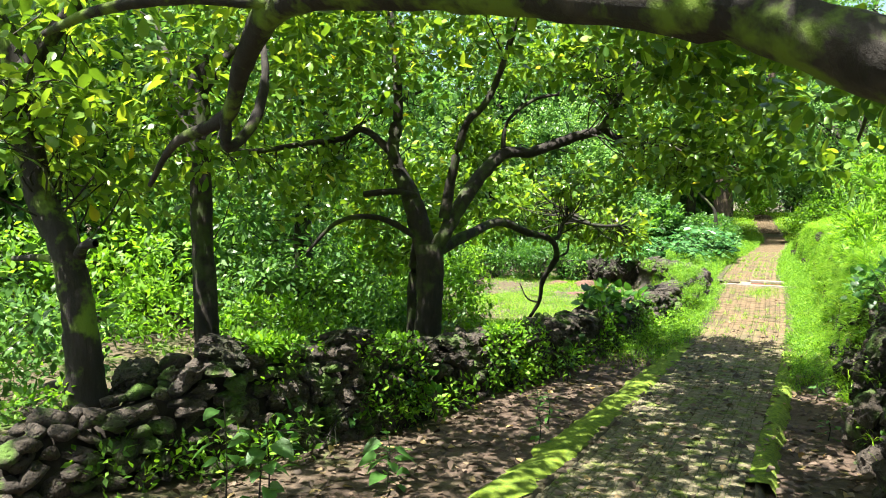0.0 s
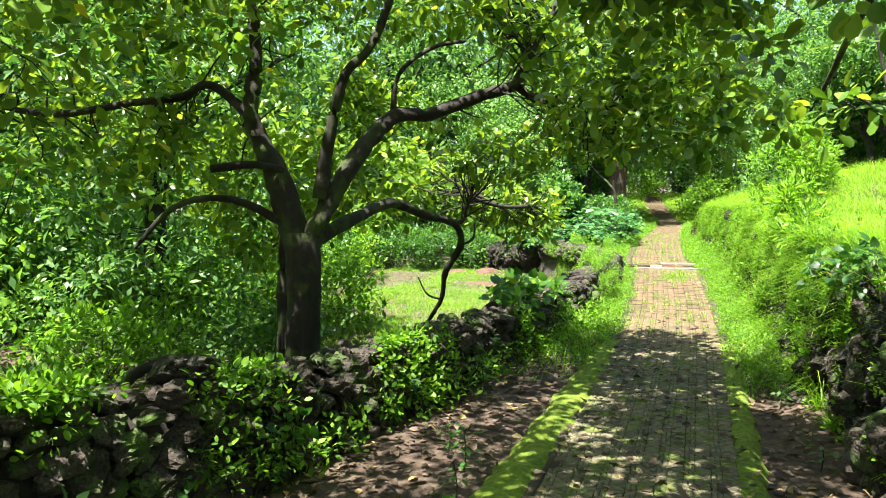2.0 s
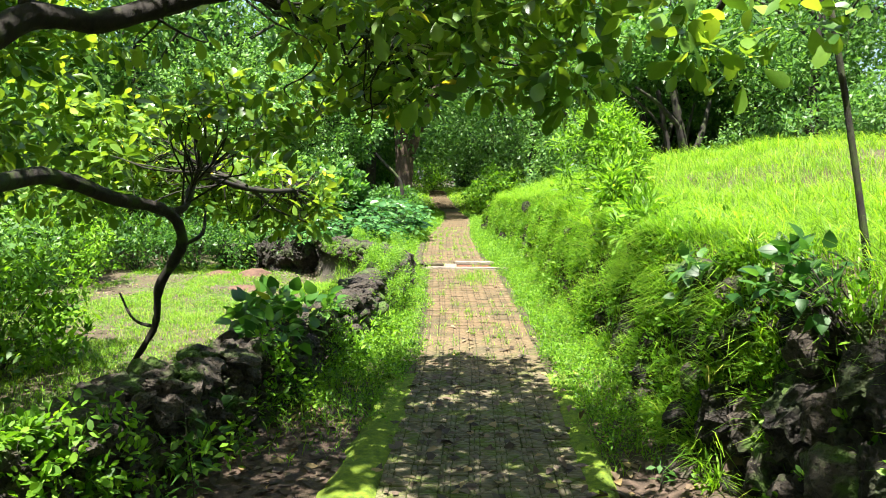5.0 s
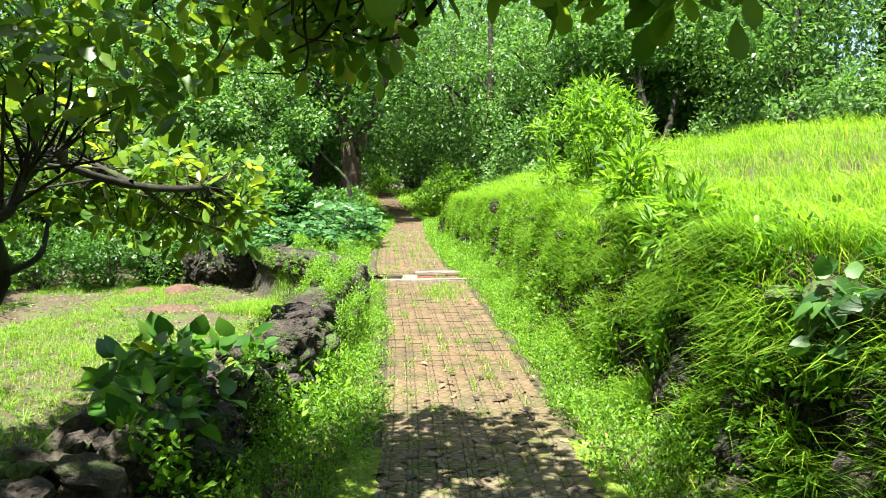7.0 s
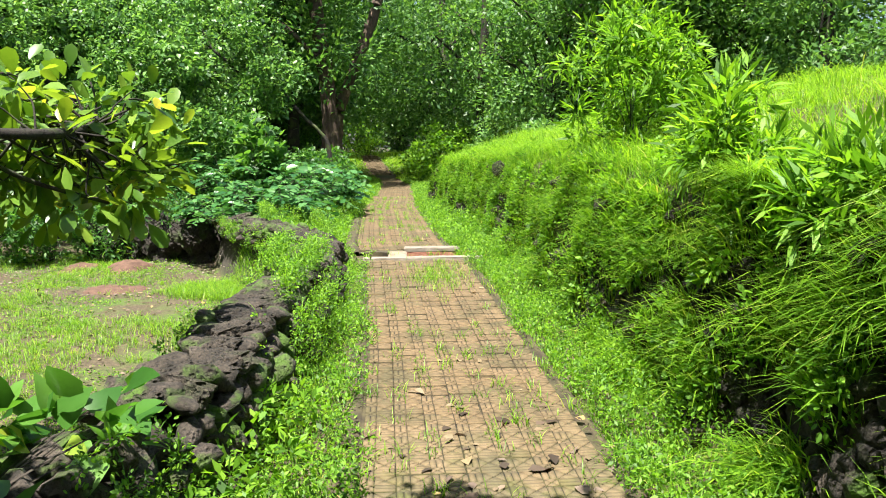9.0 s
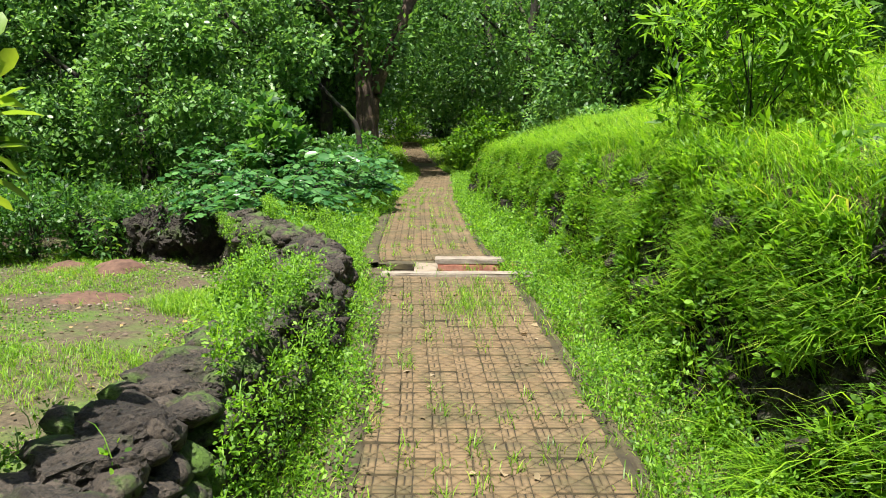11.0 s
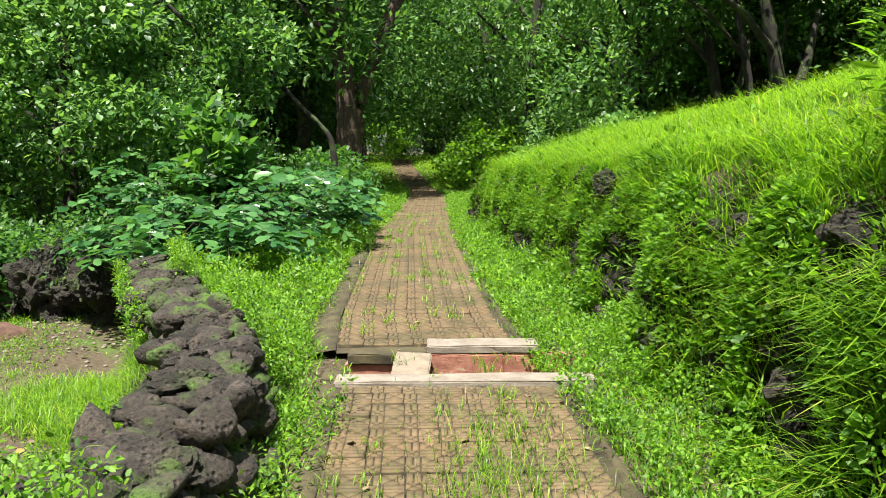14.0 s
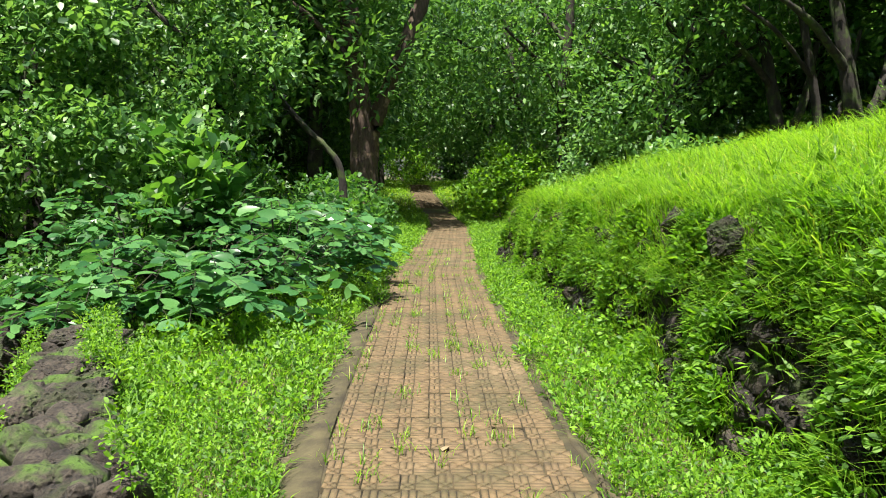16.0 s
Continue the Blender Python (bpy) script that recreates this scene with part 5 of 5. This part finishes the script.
stuff("field_litter", [leaves_arrays(OBOVATE, p + np.array([0, 0, 0.012]), d, grng.uniform(0.03, 0.07, len(p)), grng.normal(0, 0.3, len(p)))], DEADLEAF, "brown leaf litter over the bare field", "leaves")
# tufts between pavers
c = []
for k in range(330):
    y = grng.uniform(12.5, 32)
    x = float(path_x(y)) + TILE * (int(grng.integers(0, 8)) - 3.5) + 0.005
    c.append((x, y, float(path_z(y)) - 0.01, grng.uniform(0.4, 1.0)))
base = np.array([(x + grng.normal(0, 0.035), y + grng.normal(0, 0.05), z) for x, y, z, s in c for _ in range(14)])
mid = np.array([(-0.55 + grng.normal(0, 0.2), 17.9 + grng.normal(0, 0.42), 0) for _ in range(1000)])
mid[:, 2] = path_z(mid[:, 1]) - 0.01
stuff("path_grass", [blades(base, grng, 0.075, 0.005, 0.6, 0.5), blades(mid, grng, 0.10, 0.0035, 0.4, 0.5)], GRASS, "small grass tufts growing through the paver joints", "grass")
# dead leaves
p = scatter(9000, -3.6, 0.7, 1.0, 14.5, grng, lambda x, y: (x > wall_x(y) + 0.15) & (x < bank_x(y)))
p = p[grng.random(len(p)) < np.where(off(p[:, 0], p[:, 1]) < 0.75, 0.35, 1.0) * np.clip((14.5 - p[:, 1]) / 3, 0, 1)]
on = off(p[:, 0], p[:, 1]) < 0.72
p[:, 2] = np.where(on, path_z(p[:, 1]) + 0.006, p[:, 2] + 0.012)
d = unit(len(p), grng)
d[:, 2] = np.abs(d[:, 2]) * 0.15
stuff("dead_leaves", [leaves_arrays(OBOVATE, p, d, grng.uniform(0.04, 0.1, len(p)), grng.normal(0, 0.3, len(p)))], DEADLEAF, "brown dead leaves littering the ground", "leaves")
# weeds at the wall's foot
p = scatter(5000, -4.2, -1.2, 3.5, 14.0, grng, lambda x, y: (x > wall_x(y) + 0.1) & (x < wall_x(y) + 0.55))
p = p[np.array([noise.noise(Vector((a, b, 1.0)) * 1.3) for a, b in p[:, :2]]) > -0.02]
stuff("wall_weeds", [rosettes(p + np.column_stack([np.zeros((len(p), 2)), grng.uniform(0.03, 0.3, len(p))]), grng, 5, 0.07, OVAL, 0.3, 1.3)], WEED, "leafy weeds at the wall's foot", "weeds")

# creepers and weeds over the walls
p = np.column_stack([np.zeros(12000), grng.uniform(3.0, 24.5, 12000)])
p[:, 0] = wall_x(p[:, 1]) + grng.uniform(-0.3, 0.34, len(p))
cover = np.array([noise.noise(Vector((a * 1.6, b * 0.9, 5.0))) for a, b in p]) + np.where(p[:, 1] > 12.5, 0.12, 0.0) + np.where(p[:, 0] > wall_x(p[:, 1]) + 0.18, 0.1, 0.0)
p = p[cover > np.where(p[:, 1] < 11.0, 0.22, np.where(np.abs(p[:, 0] - wall_x(p[:, 1])) < 0.2, np.where(p[:, 1] > 14.5, 0.2, 0.32), np.where(p[:, 0] > wall_x(p[:, 1]), 0.27, 0.06)))]
side = np.abs(p[:, 0] - wall_x(p[:, 1]))
h = path_z(p[:, 1]) + np.where(side > 0.2, grng.uniform(0.05, 1, len(p)) * wall_h(p[:, 1]), wall_h(p[:, 1]) + 0.05 + grng.uniform(0.0, 0.2, len(p)) * (p[:, 1] > 12.5))
q = np.column_stack([p[:, 0] + 0.06 * np.sign(p[:, 0] - wall_x(p[:, 1])), p[:, 1], h])
far = q[:, 1] > 11.5
stuff("wall_creeper", [rosettes(q[far], grng, 13, 0.023, LEAFLET, 0.25, 2.0), rosettes(q[~far], grng, 5, 0.055, LEAFLET, 0.2, 1.2), blades(q[far][::2], grng, 0.11, 0.005, 0.6, 0.9)], WEED, "small green creepers and ferns rooted on the wall", "creeper")

# undergrowth copied through the wood
under = [bush("shrub", (-12.0, 9.0 + 3 * k), (1.5, 1.5, 0.8 + 0.3 * k), 200, 8, 0.15, OVAL, (WEED, LEAF_FAR, LEAF_BUSH)[k], "leafy undergrowth shrub among the woodland trees", 200 + k, "woodland undergrowth") for k in range(3)]
urng = np.random.default_rng(201)
for k in range(95):
    r = k % 5
    if r < 2:
        x, y = urng.uniform(-17, -9.5), urng.uniform(-2, 30)
    elif r < 4:
        y = urng.uniform(26.5, 62)
        x = urng.uniform(-15, float(path_x(y)) - 3.6)
    else:
        y = urng.uniform(33, 60)
        x = urng.uniform(float(path_x(y)) + 3.2, 14)
    s = urng.uniform(0.8, 1.4)
    copy_thing(under[int(urng.integers(3))], pose(x, y, float(land(x, y)) - 0.05, 0, 0, urng.uniform(0, 360)) @ Matrix.Diagonal((s, s, s, 1))).scale = (s, s, s * urng.uniform(0.8, 1.4))
for k in range(44):
    y = urng.uniform(10, 40) if k < 30 else urng.uniform(35, 41)
    x = urng.uniform(8.0, 13) if k < 30 else urng.uniform(3.5, 11)
    copy_thing(under[1], pose(x, y, float(land(x, y)) - 0.05, 0, 0, urng.uniform(0, 360)))


# seedlings with broad leaves
def seedling(name, at, height, leaves, size, template, leaf, label, seed, sway=(0.0, 0.0)):
    rng = np.random.default_rng(seed)
    t = thing(name, at, label, "plant")
    st = [(0, 0, -0.05), (sway[0] * 0.3 + 0.02, sway[1] * 0.3, height * 0.5), (sway[0], sway[1], height)]
    part_mesh("stem", smooth(np_mesh("stem", *limb(st, 0.007, 0.003, rng, 5, 4), BARK)), t)
    c = catmull(st, 8)
    for k in range(leaves):
        b = c[int(len(c) * (0.25 + 0.7 * k / leaves))]
        a = k * 2.4 + rng.normal(0, 0.3)
        d = np.array([[math.cos(a), math.sin(a), rng.uniform(-0.2, 0.5)]])
        stalk = b + d[0] * size * 0.5
        v, f = leaves_arrays(template, stalk[None], d + np.array([[0, 0, -0.35]]), np.array([size * rng.uniform(0.7, 1.2)]), rng.normal(0, 0.3, 1))
        leaf_ob = part_mesh("leaf", np_mesh("leaf", v, f, leaf), t)
        part_mesh("stalk", np_mesh("stalk", *limb([b, (b + stalk) / 2 + np.array([0, 0, 0.01]), stalk], 0.003, 0.002, rng, 4, 2), leaf), leaf_ob)
    return t


for k, (x, y, h, n, sz, tm) in enumerate(((-2.95, 3.55, 0.75, 11, 0.15, VINE), (-2.8, 3.75, 0.55, 9, 0.14, VINE), (-3.05, 4.0, 0.5, 8, 0.13, VINE), (-2.45, 4.6, 0.3, 9, 0.15, VINE), (-2.6, 4.9, 0.3, 8, 0.14, VINE), (-2.3, 8.7, 0.36, 9, 0.12, LANCE), (-2.0, 6.9, 0.3, 10, 0.1, OVAL), (-2.2, 7.2, 0.25, 9, 0.1, OVAL), (-1.9, 6.3, 0.28, 9, 0.1, OVAL), (-2.5, 9.2, 0.5, 10, 0.11, VINE), (0.35, 7.6, 0.2, 8, 0.09, OVAL), (0.3, 9.3, 0.2, 8, 0.08, OVAL))):
    seedling("seedling", (x, y, float(land(x, y))), h, n, sz, tm, LEAF_BUSH, "green broad-leaved seedling growing from leaf litter", 300 + k)
seedling("sapling", (-5.75, 23.35, float(land(-5.75, 23.35))), 1.0, 14, 0.13, ROUND, LEAF, "young planted sapling in red earth", 320, (-0.25, 0.0))

# red earth heaped in the field, with loose stones
for k, (x, y, r, h) in enumerate(((-5.6, 23.1, 0.42, 0.16), (-5.3, 21.4, 0.5, 0.05), (-6.6, 23.6, 0.4, 0.08))):
    a = np.linspace(0, 2 * np.pi, 20, endpoint=False)
    v = []
    for ring in range(6):
        q = max(ring / 5, 0.004)
        for t in a:
            rr = r * q * (1 + 0.2 * math.sin(3 * t + k) + 0.1 * math.sin(5 * t))
            px, py = x + rr * math.cos(t), y + rr * math.sin(t)
            v.append((px, py, float(land(px, py)) + h * (1 - q * q) + urng.normal(0, 0.008) - (0.03 if ring == 5 else 0)))
    f = [[20 * q + j, 20 * q + (j + 1) % 20, 20 * q + 20 + (j + 1) % 20, 20 * q + 20 + j] for q in range(5) for j in range(20)]
    tagged(new("earth_mound", smooth(np_mesh("earth_mound", v, f, REDEARTH))), "low heap of bare red earth in the field", "earth", "earth heaps")
loose = []
for k in range(420):
    x, y = urng.uniform(-8.5, -3.6), 24.6 - abs(urng.normal(0, 1.9))
    s = urng.uniform(0.012, 0.036)
    v, f = rub[k % 5]
    loose.append((v * (s, s * urng.uniform(0.6, 1.4), s * 0.6) + np.array([x, y, float(land(x, y)) + s * 0.3]), f))
stuff("loose_stones", loose, CONCRETE_PALE, "pale loose stones below the rock face", "stones")
log = thing("fallen_branch", (0, 0, 0), "crooked fallen branch lying behind the wall", "branch")
part_mesh("branch", smooth(np_mesh("branch", *limb([(-4.42, 6.5, 0.5), (-4.27, 6.55, 0.61), (-4.08, 6.65, 0.68), (-3.86, 6.75, 0.65), (-3.72, 6.85, 0.57)], 0.045, 0.03, urng, 8, 6), BARK)), log)
# crown greenery over the outcrop
p = np.column_stack([urng.uniform(-9.0, -4.0, 900), urng.uniform(23.9, 26.6, 900)])
q = np.column_stack([p, land(p[:, 0], p[:, 1]) + urng.uniform(0.45, 1.1, 900)])
stuff("rock_creeper", [rosettes(q, urng, 8, 0.085, OVAL, 0.1, 1.4)], LEAF_BUSH, "green creepers spilling over the dark rock", "creeper")

q = scatter(4000, 0.3, 1.3, 11.0, 24.0, grng, lambda x, y: (x > bank_x(y) + 0.02) & (x < bank_x(y) + 0.5))
q = q[np.array([noise.noise(Vector((a * 0.8, b * 0.8, 9.0))) for a, b in q[:, :2]]) > 0.28]
stuff("narrow_weeds", [rosettes(q + np.array([-0.06, 0, 0.08]), grng, 8, 0.085, LANCE, 0.4, 1.1)], WEED, "tall narrow-leaved weeds on the bank face", "weeds")
p = scatter(45, -1.25, 0.0, 12.5, 21, grng, lambda x, y: off(x, y) < 0.6)
p[:, 2] = path_z(p[:, 1]) + 0.006
d = unit(len(p), grng)
d[:, 2] = np.abs(d[:, 2]) * 0.1
stuff("fallen_leaves", [leaves_arrays(OBOVATE, p, d, grng.uniform(0.03, 0.08, len(p)), grng.normal(0, 0.3, len(p)))], LEAF_DRY, "few pale dry leaves on the sunlit pavers", "leaves")
